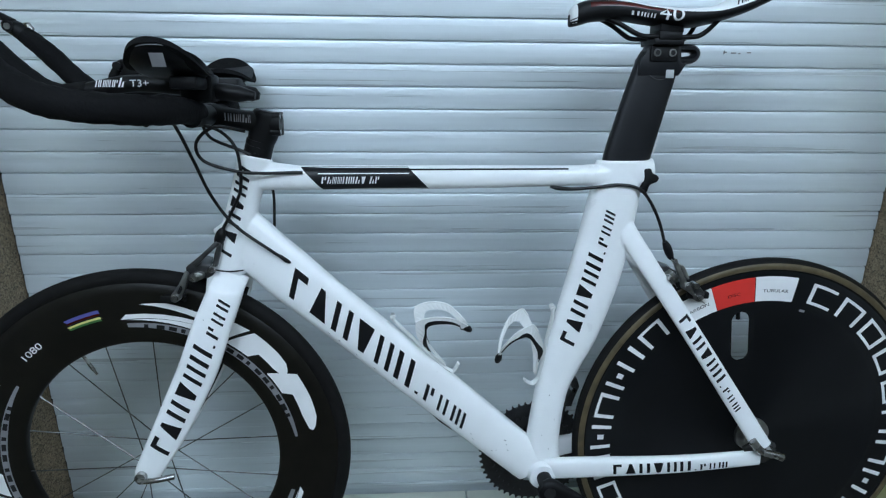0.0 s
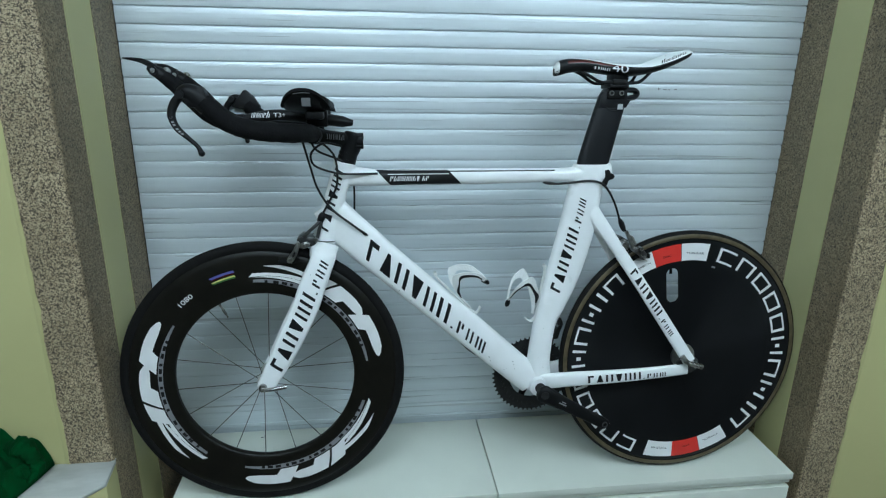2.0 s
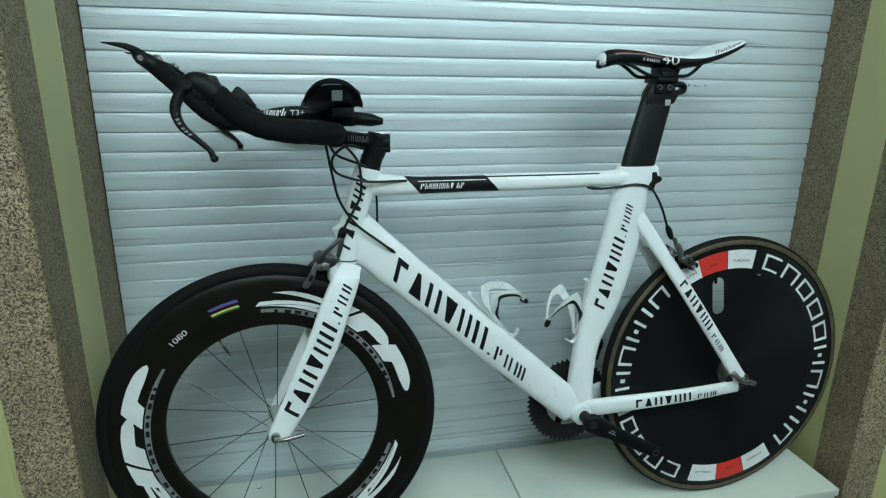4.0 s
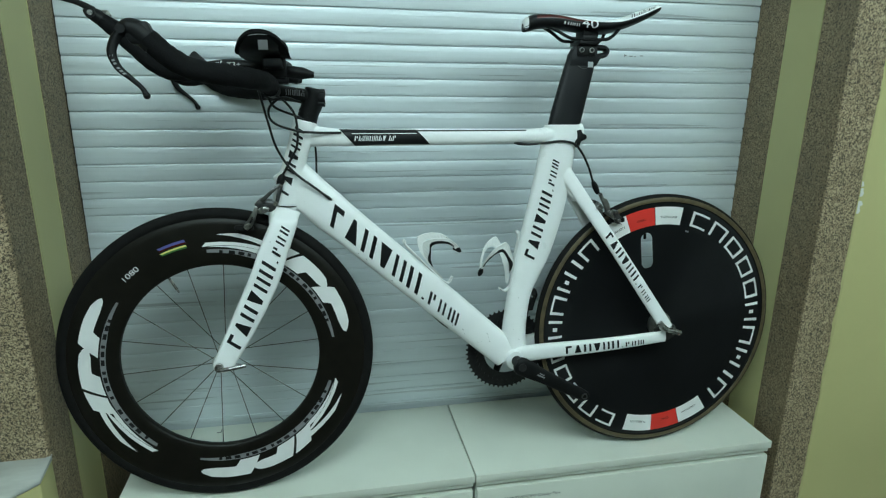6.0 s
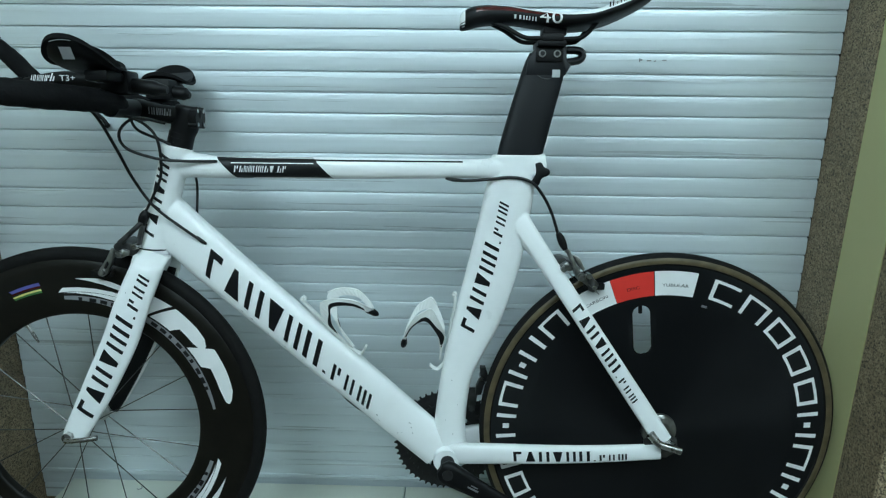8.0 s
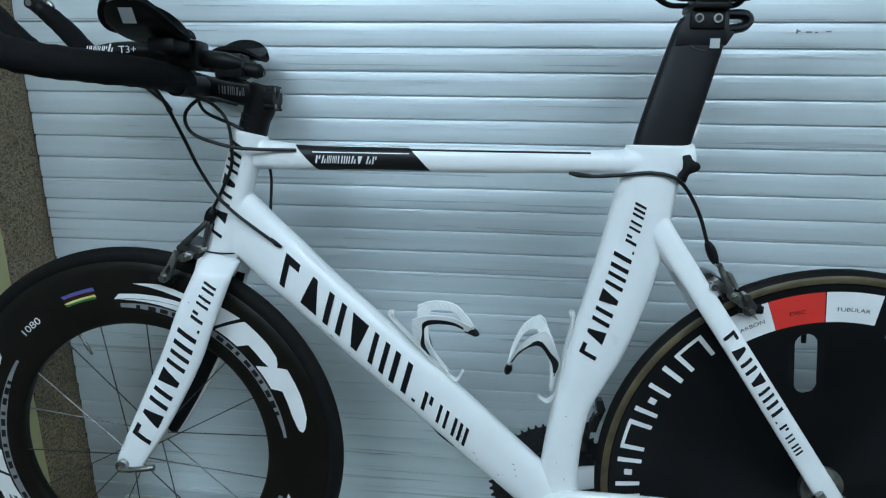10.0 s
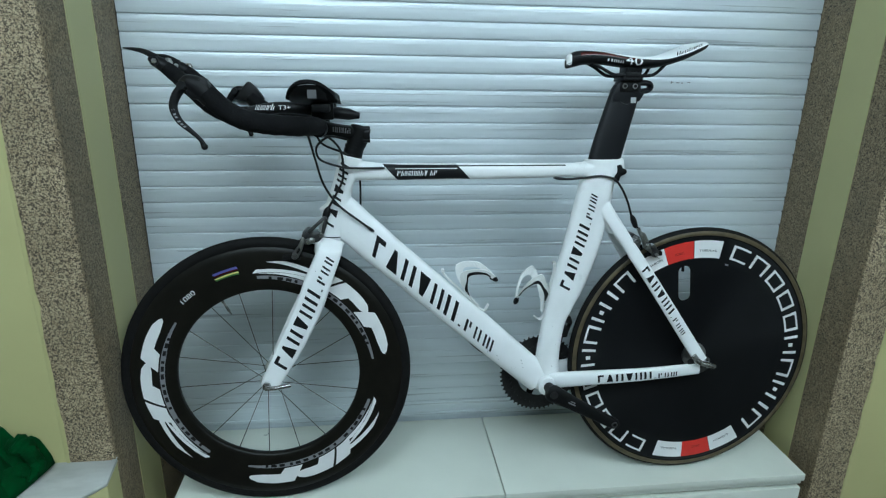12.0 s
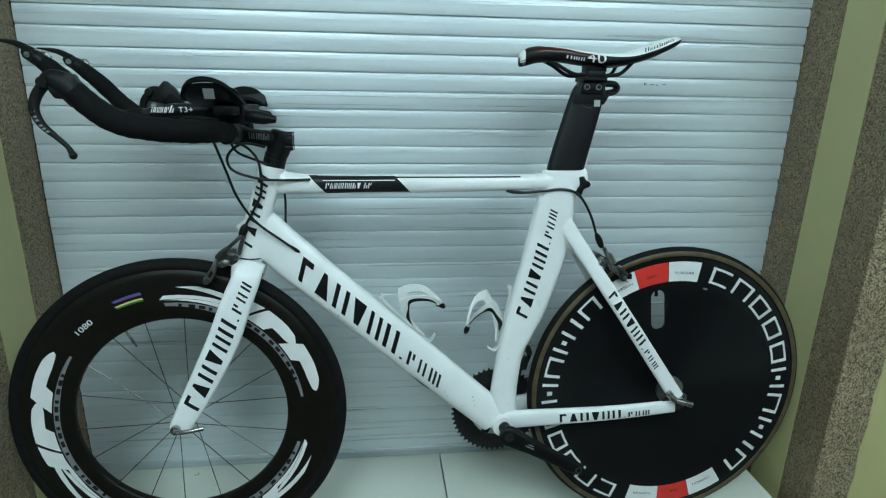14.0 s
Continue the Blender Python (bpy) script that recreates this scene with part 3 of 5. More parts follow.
bm = limb(bmesh.new(), dense([(-0.8845, 0.318, 0, 0.0255, 0.024), (-0.872, 0.36, 0, 0.0265, 0.023), (-0.852, 0.43, 0, 0.0225, 0.021), (-0.8355, 0.483, 0, 0.0245, 0.022), (-0.8325, 0.494, 0, 0.0235, 0.022)]))
limb(bm, dense([(-0.8770, 0.4010, 0, 0.0330, 0.016), (-0.8572, 0.3746, 0, 0.0395, 0.0200), (-0.8280, 0.3424, 0, 0.0415, 0.0208), (-0.790, 0.3055, 0, 0.0427, 0.0213), (-0.775, 0.2918, 0, 0.0415, 0.0203)]), 2.6)
limb(bm, dense([(-0.845, 0.4660, 0, 0.0280, 0.012), (-0.815, 0.4632, 0, 0.0215, 0.0188), (-0.77, 0.4600, 0, 0.0184, 0.0178), (-0.755, 0.4600, 0, 0.0172, 0.0166)]), 2.4)
frame_ob = blend(part("frame", bm, WHITE, bike, "white painted aluminium frame"))
part("down_tube", limb(bmesh.new(), dense([(-0.8130, 0.3280, 0, 0.0395, 0.0190), (-0.790, 0.3055, 0, 0.0422, 0.0209)] + DT[2:]), 2.6), WHITE, frame_ob)
part("top_tube", limb(bmesh.new(), dense([(-0.785, 0.4600, 0, 0.0170, 0.0160), (-0.768, 0.4600, 0, 0.0181, 0.0174)] + TT[3:5] + [(-0.318, 0.4622, 0, 0.0160, 0.0165)]), 2.4), WHITE, frame_ob)
part("cable_stop", loft(bmesh.new(), [((-0.572, 0, 0.062), (0.006, 0, -0.006), (0, 0.005, 0), 2.2), ((-0.560, 0, 0.048), (0.012, 0, -0.012), (0, 0.007, 0), 2.2), ((-0.545, 0, 0.036), (0.010, 0, -0.010), (0, 0.007, 0), 2.2), ((-0.536, 0, 0.032), (0.003, 0, -0.003), (0, 0.004, 0), 2.2)], 14), PLASTIC, frame_ob, "black plastic cable stop")
ST = [(-0.372, -0.066, 0, 0.034, 0.026), (-0.3755, 0.0, 0, 0.0285, 0.022), (-0.365, 0.094, 0, 0.0275, 0.020), (-0.3480, 0.150, 0, 0.0335, 0.019), (-0.3295, 0.204, 0, 0.0405, 0.019), (-0.303, 0.30, 0, 0.0440, 0.019), (-0.288, 0.376, 0, 0.0425, 0.020), (-0.2775, 0.44, 0, 0.0400, 0.021), (-0.270, 0.470, 0, 0.0365, 0.020)]
bm = limb(bmesh.new(), dense(ST), 2.4)
limb(bm, dense([(-0.345, 0.4610, 0, 0.0148, 0.0160), (-0.33, 0.4614, 0, 0.0164, 0.0175)] + TT[5:]), 2.4)
limb(bm, [(-0.2680, 0.452, 0, 0.0455, 0.0190), (-0.2680, 0.468, 0, 0.0455, 0.0200), (-0.2680, 0.4815, 0, 0.0440, 0.0198), (-0.2680, 0.4850, 0, 0.0435, 0.0192)], 2.4)
for sgn in (-1, 1):
    limb(bm, dense([(-0.292, 0.421, sgn * 0.003, 0.012, 0.006), (-0.268, 0.386, sgn * 0.0085, 0.0170, 0.0085), (-0.250, 0.358, sgn * 0.0160, 0.0162, 0.0085), (-0.212, 0.3018, sgn * 0.0280, 0.0153, 0.0078), (-0.196, 0.2782, sgn * 0.0322, 0.0140, 0.0066)]), 2.6, 18)
blend(part("seat_tube", bm, WHITE, frame_ob), 0.0016, 8)
bm = bmesh.new()
lathe(bm, [(0, -0.035), (0.0215, -0.035), (0.0235, -0.032), (0.0235, 0.032), (0.0215, 0.035), (0, 0.035)], (-0.381, -0.053), 32)
part("bottom_bracket_shell", bm, WHITE, frame_ob)
SS = {}
for sgn in (-1, 1):
    SS[sgn] = [(-0.268, 0.386, sgn * 0.013, 0.0165, 0.009), (-0.250, 0.358, sgn * 0.0180, 0.0152, 0.008), (-0.14, 0.1955, sgn * 0.0470, 0.0150, 0.007), (-0.012, 0.007, sgn * 0.064, 0.0158, 0.006)]
    part("seat_stay", limb(bmesh.new(), dense([(-0.230, 0.3284, sgn * 0.0233, 0.0125, 0.0056), (-0.208, 0.2959, sgn * 0.0290, 0.0147, 0.0072)] + SS[sgn][2:]), 2.6, 18), WHITE, frame_ob)
    cs = [(-0.372, -0.046, sgn * 0.020, 0.019, 0.011), (-0.330, -0.0365, sgn * 0.034, 0.0190, 0.010), (-0.16, -0.024, sgn * 0.056, 0.0160, 0.008), (-0.016, -0.0125, sgn * 0.064, 0.0140, 0.006)]
    if sgn < 0:
        CS = cs
    part("chain_stay", limb(bmesh.new(), dense(cs), 2.6, 18), WHITE, frame_ob)
    bm = bmesh.new()
    plate(bm, [(-0.045, 0.006), (-0.012, 0.028), (0.012, 0.010), (0.014, -0.012), (-0.004, -0.024), (-0.035, -0.024)], sgn * 0.0645, sgn * 0.0585, 0.001)
    part("dropout", bm, GREY_METAL, frame_ob)
bm = bmesh.new()
limb(bm, dense([(-0.256, 0.342, 0, 0.009, 0.015), (-0.233, 0.318, 0, 0.008, 0.020)]), 2.4, 16)
part("brake_bridge", bm, WHITE, frame_ob)

# name marks on the frame
mark_parts(mark_row(NAME_CELLS, 0.106, 0.470, 0.043, 0.30, -0.50), side_of(dense(DT), 2.6), BLACK_MARK, frame_ob, "black marks along the down tube", (3, 4))
ST_UP = [q for q in ST if q[1] >= 0.15]
mark_parts(mark_row(NAME_CELLS, 0.036, 0.264, 0.026, 0.30, 0.25), (lambda l, s, f=side_of(ST_UP): f(l, s + 0.012)), BLACK_MARK, frame_ob, "black marks along the seat tube", (3, 4))
mark_parts(mark_row(NAME_CELLS[:6], 0.030, 0.165, 0.020, 0.36, 0.3), (lambda l, s, f=side_of(HT): f(l, s + 0.007)), BLACK_MARK, frame_ob, "black marks on the head tube", (3, 4))
mark_parts(mark_row(NAME_CELLS, 0.178, 0.368, 0.0180, 0.34, -0.2), side_of(dense(SS[-1]), 2.6), BLACK_MARK, frame_ob, "black marks along the seat stay", (3, 3))
mark_parts(mark_row(NAME_CELLS, 0.108, 0.300, 0.0185, 0.30), side_of(dense(CS), 2.6), BLACK_MARK, frame_ob, "black marks along the chain stay", (3, 3))
# chips and scratches in the paint
rnd = random.Random(11)


def flecks(where, n, l0, l1, s0, s1, size):
    out = []
    for _ in range(n):
        l, q = rnd.uniform(l0, l1), rnd.uniform(s0, s1)
        a, b = size * rnd.uniform(0.5, 2.2), size * rnd.uniform(0.3, 0.8)
        out.append([(l, q), (l + a, q + rnd.uniform(-0.3, 0.3) * b), (l + a * 0.8, q + b), (l + a * 0.1, q + b * 0.7)])
    return on_surface(out, where, (2, 2))


for span in ((0.46, 0.54, -0.026, -0.012), (0.53, 0.60, -0.020, 0.010), (0.20, 0.44, -0.032, -0.026)):
    tagged(part("scratch", flecks(side_of(dense(DT), 2.6, 0.0008), 5, *span, 0.0022), GREY_MARK, frame_ob, "small chips in the white paint"), kind="stuff")
tagged(part("scratch", flecks(side_of(dense(ST), 2.4, 0.0008), 5, 0.03, 0.16, -0.012, 0.012, 0.0018), GREY_MARK, frame_ob, "small chips in the white paint"), kind="stuff")
# dark panel on the top tube
tt = side_of(TT[2:5], 2.4, 0.0006)
panel = on_surface([[(0.004, 0.0174), (0.163, 0.0174), (0.196, -0.0170), (0.036, -0.0170)]], tt, (20, 12))
part("decal", panel, BLACK_MARK, frame_ob, "black panel with white marks")
tt2 = side_of(TT[2:5], 2.4, 0.0011)
part("lettering", on_surface(mark_row([("stub", 0.8, 1), ("lean", 0.7, 1), ("triple", 0.7, 1), ("triple", 0.7, 1), ("pair", 0.8, 1), ("triple", 1, 1), ("lean", 0.8, 1), ("wedge", 0.8, 1), ("dot", 0.3, 0.01), ("lean", 0.8, 1), ("stub", 0.7, 1)], 0.035, 0.120, 0.0105, 0.22, 0.2), lambda l, s: tt2(l, s - 0.002), (2, 2)), WHITE_MARK, frame_ob, "white marks on the dark panel")
part("stripe", on_surface([bar(0.030, 0.0072, 0.165, 0.0086)], tt2, (12, 1)), WHITE_MARK, frame_ob)
part("cable", tube(bmesh.new(), [(-0.612, -0.0135, 0.4730), (-0.50, -0.0135, 0.4728), (-0.36, -0.0130, 0.4728)], 0.0015, 6), CABLE, frame_ob)

# ---- fork ----
fork = part("fork", limb(bmesh.new(), dense([(-0.897, 0.283, 0, 0.021, 0.050), (-0.891, 0.300, 0, 0.026, 0.042), (-0.8865, 0.3125, 0, 0.0265, 0.030), (-0.8852, 0.3165, 0, 0.0258, 0.0245)]), 2.4), WHITE, bike, "white fork")
BLADE = {}
for sgn in (-1, 1):
    BLADE[sgn] = [(-0.8745, 0.3175, sgn * 0.016, 0.0245, 0.008), (-0.8805, 0.303, sgn * 0.029, 0.0255, 0.0115), (-0.886, 0.286, sgn * 0.0375, 0.0262, 0.0125), (-0.910, 0.228, sgn * 0.045, 0.0285, 0.010), (-0.9315, 0.172, sgn * 0.048, 0.0290, 0.009), (-0.975, 0.085, sgn * 0.052, 0.0265, 0.008), (-1.0100, 0.022, sgn * 0.055, 0.0215, 0.007), (-1.0230, 0.000, sgn * 0.0555, 0.0185, 0.006), (-1.0270, -0.009, sgn * 0.0555, 0.012, 0.005)]
    part("blade", limb(bmesh.new(), dense(BLADE[sgn]), 2.5, 20), WHITE, fork)
part("inner_face", limb(bmesh.new(), dense([(x + 0.007, z, y - 0.0035, h * 0.66, w * 0.85) for x, z, y, h, w in BLADE[1][2:-1]]), 2.5, 18), PLASTIC, fork, "bare black inner side of the blade")
blade_up = BLADE[-1][::-1][1:7]
mark_parts(mark_row(NAME_CELLS, 0.052, 0.325, 0.031, 0.32, 0.2), side_of(blade_up, 2.5), BLACK_MARK, fork, "black marks along the fork blade", (3, 4))
tagged(part("scratch", flecks(side_of(blade_up, 2.5), 5, 0.275, 0.325, -0.014, 0.014, 0.0020), GREY_MARK, fork, "small chips in the white paint"), kind="stuff")
part("seam", tube(bmesh.new(), [(-0.8845 + 0.0282 * math.cos(a), -0.0268 * math.sin(a), 0.3230 - 0.003 * math.cos(a)) for a in np.linspace(0, 2 * math.pi, 33)], 0.0011, 6, 1), BLACK_MARK, frame_ob)

# ---- front wheel ----
def profile_y(profile):
    rs = [r for r, y in profile]
    ys = [abs(y) for r, y in profile]
    o = np.argsort(rs)
    return lambda r: float(np.interp(r, np.array(rs)[o], np.array(ys)[o]))


def polar(centre, half, lift=0.0006):
    """where(degrees, radius) on a wheel's near flank."""
    def where(a, r):
        return Vector((centre[0] + r * math.cos(radians(a)), -half(r) - lift, centre[1] + r * math.sin(radians(a))))
    return where


def polar_words(centre, half, a0, r0, sign=1, lift=0.0006):
    """where(l, s) for lettering that runs clockwise from the angle a0, upright outwards."""
    w = polar(centre, half, lift)
    return lambda l, s: w(a0 - sign * math.degrees(l / r0), r0 + sign * s)


RIM_HALF = [(0.2005, 0.0045), (0.2015, 0.0070), (0.205, 0.0092), (0.215, 0.0108), (0.235, 0.0122), (0.262, 0.0126), (0.285, 0.0116), (0.297, 0.0104), (0.2985, 0.0090)]
rim_face = profile_y(RIM_HALF)
bm = lathe(bmesh.new(), [(r, -y) for r, y in RIM_HALF] + [(r, y) for r, y in RIM_HALF[::-1]], FRONT, 144, True)
front_wheel = part("front_wheel", bm, CARBON, bike, "deep black carbon front wheel with white marks")
TYRE = [(0.2975, 0.0085), (0.3000, 0.0102), (0.3060, 0.0113), (0.3120, 0.0102), (0.3165, 0.0070), (0.3188, 0.0030), (0.3190, 0.0)]
bm = lathe(bmesh.new(), [(r, -y) for r, y in TYRE] + [(r, y) for r, y in TYRE[:-1][::-1]], FRONT, 144, True)
part("tyre", bm, RUBBER, front_wheel, "black tubular tyre")
bm = lathe(bmesh.new(), [(0, -0.052), (0.008, -0.052), (0.009, -0.042), (0.013, -0.040), (0.0175, -0.036), (0.0175, -0.032), (0.0125, -0.026), (0.0105, 0.0), (0.0125, 0.026), (0.0175, 0.032), (0.0175, 0.036), (0.013, 0.040), (0.009, 0.042), (0.008, 0.052), (0, 0.052)], FRONT, 32)
part("hub", bm, CAST, front_wheel, "small silver hub")
for k in range(18):
    a = radians(20 * k + 6)
    side = -1 if k % 2 else 1
    b = a + radians(3) * (1 if (k // 2) % 2 else -1)
    p0 = (FRONT[0] + 0.012 * math.cos(b), side * 0.0345, FRONT[1] + 0.012 * math.sin(b))
    p1 = (FRONT[0] + 0.2035 * math.cos(a), side * 0.003, FRONT[1] + 0.2035 * math.sin(a))
    part("spoke", rod(bmesh.new(), p0, p1, 0.00095, 6), GREY_METAL, front_wheel)
a = radians(117.6)
c, s = math.cos(a), math.sin(a)
bm = rod(bmesh.new(), (FRONT[0] + 0.202 * c, 0, FRONT[1] + 0.202 * s), (FRONT[0] + 0.172 * c, 0, FRONT[1] + 0.172 * s), 0.0028, 10)
rod(bm, (FRONT[0] + 0.172 * c, 0, FRONT[1] + 0.172 * s), (FRONT[0] + 0.164 * c, 0, FRONT[1] + 0.164 * s), 0.0018, 8)
part("valve", bm, STEEL, front_wheel, "silver valve stem")


def lobed(k, reach):
    """A slanted bar with a solid rounded lobe that runs on from its outer half."""
    b = k + 10
    return [[(k - 6.5, 0.2385), (k + 3.5, 0.2385), (b, 0.2760), (k, 0.2765)],
            [(b, 0.2760), (k + 5.9, 0.2525), (b + 5 * reach, 0.2520), (b + 7 * reach, 0.2735)],
            [(b + 7 * reach, 0.2735), (b + 5 * reach, 0.2520), (b + 9 * reach, 0.2545), (b + 10.5 * reach, 0.2675)],
            [(b + 10.5 * reach, 0.2675), (b + 9 * reach, 0.2545), (b + 11 * reach, 0.2570), (b + 11.9 * reach, 0.2625)]]


fw = polar(FRONT, rim_face)
fw2 = polar(FRONT, rim_face, 0.0011)
for start, span in ((95.5, 90.5), (233.5, 91.0), (344.0, 91.5)):
    def deg(k, start=start, span=span):
        return start - k / 90 * span
    shapes = [
        [(7, 0.266), (16, 0.2705), (40, 0.262), (33, 0.2545)],
        [(0, 0.2420), (2, 0.2500), (34, 0.2540), (26, 0.2460)],
        [(2, 0.2410), (26, 0.2455), (37, 0.2400), (27, 0.2370)],
        [(34, 0.2730), (43.2, 0.2760), (37.0, 0.2385), (27.8, 0.2400)],
    ] + lobed(44.8, 0.68) + lobed(64.6, 1.0)
    quads = [[(deg(k), r) for k, r in q] for q in shapes]
    mark_parts(quads, fw, WHITE_MARK, front_wheel, "white mark curved round the rim", (8, 5))
    band = [[(deg(k0), 0.2250 + 0.004 * (k0 < 4)), (deg(k1), 0.2250 + 0.006 * (k1 > 84)), (deg(k1), 0.2355), (deg(k0), 0.2355)] for k0, k1 in ((2, 22), (22, 45), (45, 68), (68, 88))]
    mark_parts(band, fw, GREY_MARK, front_wheel, "grey band on the rim", (8, 2))
    ticks = [[(deg(k), 0.2268), (deg(k + w), 0.2268), (deg(k + w), 0.2335), (deg(k), 0.2335)] for k, w in [(8 + 4.6 * i, 3.0 if i % 3 else 1.6) for i in range(16)] if not 28 < k < 33]
    tagged(part("small_print", on_surface(ticks, fw2, (2, 1)), BLACK_MARK, front_wheel), kind="stuff")
for mat, r0, r1 in ((BLUE_MARK, 0.2578, 0.2630), (DARKRED_MARK, 0.2548, 0.2576), (YELLOW_MARK, 0.2488, 0.2518), (GREEN_MARK, 0.2455, 0.2486)):
    part("decal", on_surface([[(114.2, r1), (102.2, r1 + 0.0005), (101.8, r0), (113.4, r0)]], fw, (8, 1)), mat, front_wheel, "small stripe of four colours")
part("lettering", words("1080", polar_words(FRONT, rim_face, 135.0, 0.2455), 0.0150, 0, 0, 1.36), WHITE_MARK, front_wheel, "white number on the rim", False)
bm = rod(bmesh.new(), (FRONT[0], -0.060, FRONT[1]), (FRONT[0], -0.070, FRONT[1]), 0.0085, 16)
part("nut", rod(bmesh.new(), (FRONT[0], 0.060, FRONT[1]), (FRONT[0], 0.070, FRONT[1]), 0.0085, 16), STEEL, fork)
tube(bm, [(FRONT[0] - 0.002, -0.069, FRONT[1] - 0.004), (FRONT[0] + 0.022, -0.074, FRONT[1] - 0.001), (FRONT[0] + 0.052, -0.070, FRONT[1] + 0.002)], [0.0050, 0.0042, 0.0046], 10)
part("quick_release", bm, STEEL, fork, "silver quick-release lever")

# ---- rear wheel ----
DISC_HALF = [(0.0, 0.0145), (0.022, 0.0145), (0.034, 0.0140), (0.06, 0.0130), (0.10, 0.0118), (0.16, 0.0108), (0.238, 0.0106), (0.243, 0.0100), (0.270, 0.0104), (0.292, 0.0100), (0.2985, 0.0090)]
disc_face = profile_y(DISC_HALF)
def in_window(px, pz, grow=0.0):
    u = (px + 0.0435) * math.cos(0.10) + (pz - 0.1865) * math.sin(0.10)
    v = -(px + 0.0435) * math.sin(0.10) + (pz - 0.1865) * math.cos(0.10)
    return math.hypot(u, max(0.0, abs(v) - 0.0285)) < 0.0155 + grow


rs = np.concatenate([[0.0, 0.026, 0.034, 0.06, 0.10, 0.13], np.arange(0.146, 0.2405, 0.003), [0.243, 0.270, 0.292, 0.2985]])
fine = [(float(r), disc_face(float(r))) for r in rs]
bm = lathe(bmesh.new(), [(r, -y) for r, y in fine] + [(r, y) for r, y in fine[::-1]], REAR, 360)
bmesh.ops.delete(bm, geom=[f for f in bm.faces if in_window(f.calc_center_median().x, f.calc_center_median().z, 0.045 if f.calc_center_median().y > 0 else 0.003)], context="FACES")
rear_wheel = part("rear_wheel", bm, DISC, bike, "matt black carbon disc wheel with white marks")
bm = lathe(bmesh.new(), [(r, -y) for r, y in TYRE] + [(r, y) for r, y in TYRE[:-1][::-1]], REAR, 144, True)
part("tyre", bm, RUBBER, rear_wheel, "black tyre with brownish tan sidewalls")
for side in (-1, 1):
    bm = lathe(bmesh.new(), [(0.3008, side * 0.0098), (0.3018, side * 0.0112), (0.3060, side * 0.0121), (0.3105, side * 0.0112), (0.3125, side * 0.0096)], REAR, 144, True)
    part("sidewall", bm, TAN, rear_wheel, "brownish tan tyre sidewall")
rw = polar(REAR, disc_face)
for a0, tint, word in ((80.0, WHITE_MARK, "TUBULAR"), (95.4, RED_MARK, "DISC"), (110.6, WHITE_MARK, "CARBON"), (254.0, WHITE_MARK, "TUBULAR"), (270.0, RED_MARK, "DISC"), (286.2, WHITE_MARK, "CARBON")):
    w = 15.2 if a0 < 200 else 16.1
    part("decal", on_surface([[(a0 + w, 0.2895), (a0 + 0.1, 0.2895), (a0 + 0.1, 0.2465), (a0 + w, 0.2465)]], rw, (10, 4)), tint, rear_wheel, "white and red panel on the disc")
    size = 0.0076
    wide = len(word) * 0.0066
    mid = a0 + w / 2
    part("lettering", words(word, polar_words(REAR, disc_face, mid + math.degrees(wide / 2 / 0.266), 0.262, 1, 0.0012), size, 0, 0, 1.38), BLACK_MARK, rear_wheel, "", False)
RING = ["slab", "arch", "frame", "frame", "frame", "pair", "arch", "pair", "dot", "arch"]
OUTLINES = {
    "slab": [bar(0.0, 0.0, 0.15, 1), bar(0.15, 0.86, 1, 1), bar(0.15, 0.0, 1, 0.14)],
    "arch": [bar(0, 0, 0.15, 1), bar(0.15, 0.86, 0.85, 1), bar(0.85, 0, 1, 1)],
    "frame": [bar(0, 0, 0.15, 1), bar(0.85, 0, 1, 1), bar(0.15, 0.86, 0.85, 1), bar(0.15, 0, 0.85, 0.14)],
    "pair": [bar(0, 0, 0.15, 1), bar(0.4, 0.34, 0.6, 0.66), bar(0.85, 0, 1, 1)],
    "dot": [bar(0.35, 0, 0.65, 1)],
}
for start, end, r0, r1 in ((74.0, -54.0, 0.2500, 0.2865), (246.8, 127.5, 0.2545, 0.2895)):
    step = (start - end) / 9.55
    quads, a = [], start
    for name in RING:
        w = step * (0.55 if name == "dot" else 1.0)
        cell = w * 0.76
        for q in OUTLINES[name]:
            quads.append([(a - u * cell, r0 + v * (r1 - r0)) for u, v in q])
        a -= w
    mark_parts(quads, rw, WHITE_MARK, rear_wheel, "white mark on the disc", (4, 3))
def window_loop(off):
    """The oval of the valve opening, grown by off."""
    out = []
    for k in range(56):
        t = 2 * math.pi * k / 56
        u, v = (0.0155 + off) * math.cos(t), (0.0155 + off) * math.sin(t) + math.copysign(0.0285, math.sin(t))
        out.append((-0.0435 + u * math.cos(0.10) - v * math.sin(0.10), 0.1865 + u * math.sin(0.10) + v * math.cos(0.10)))
    return out


bm = bmesh.new()
loops = []
for off, side, lift in ((0.0085, -1, 0.0002), (0.0065, -1, 0.00035), (0.0004, -1, 0.00035), (0.0, -1, -0.0001), (0.0, -1, -0.0020), (0.036, 1, 0.0008), (0.042, 1, 0.0008)):
    loops.append([bm.verts.new((x, side * (disc_face(math.hypot(x, z)) + lift), z)) for x, z in window_loop(off)])
for p, q in zip(loops, loops[1:]):
    for k in range(56):
        bm.faces.new((p[k], p[(k + 1) % 56], q[(k + 1) % 56], q[k]))
part("valve_window", bm, DISC, rear_wheel, "oval opening for the valve in the disc")
bm = rod(bmesh.new(), (-0.0450, 0, 0.214), (-0.0470, 0, 0.240), 0.0034, 10)
part("valve", bm, PLASTIC, rear_wheel)
part("decal", on_surface([bar(73.2, 0.2335, 75.6, 0.2375)], rw, (2, 1)), GREY_MARK, rear_wheel)
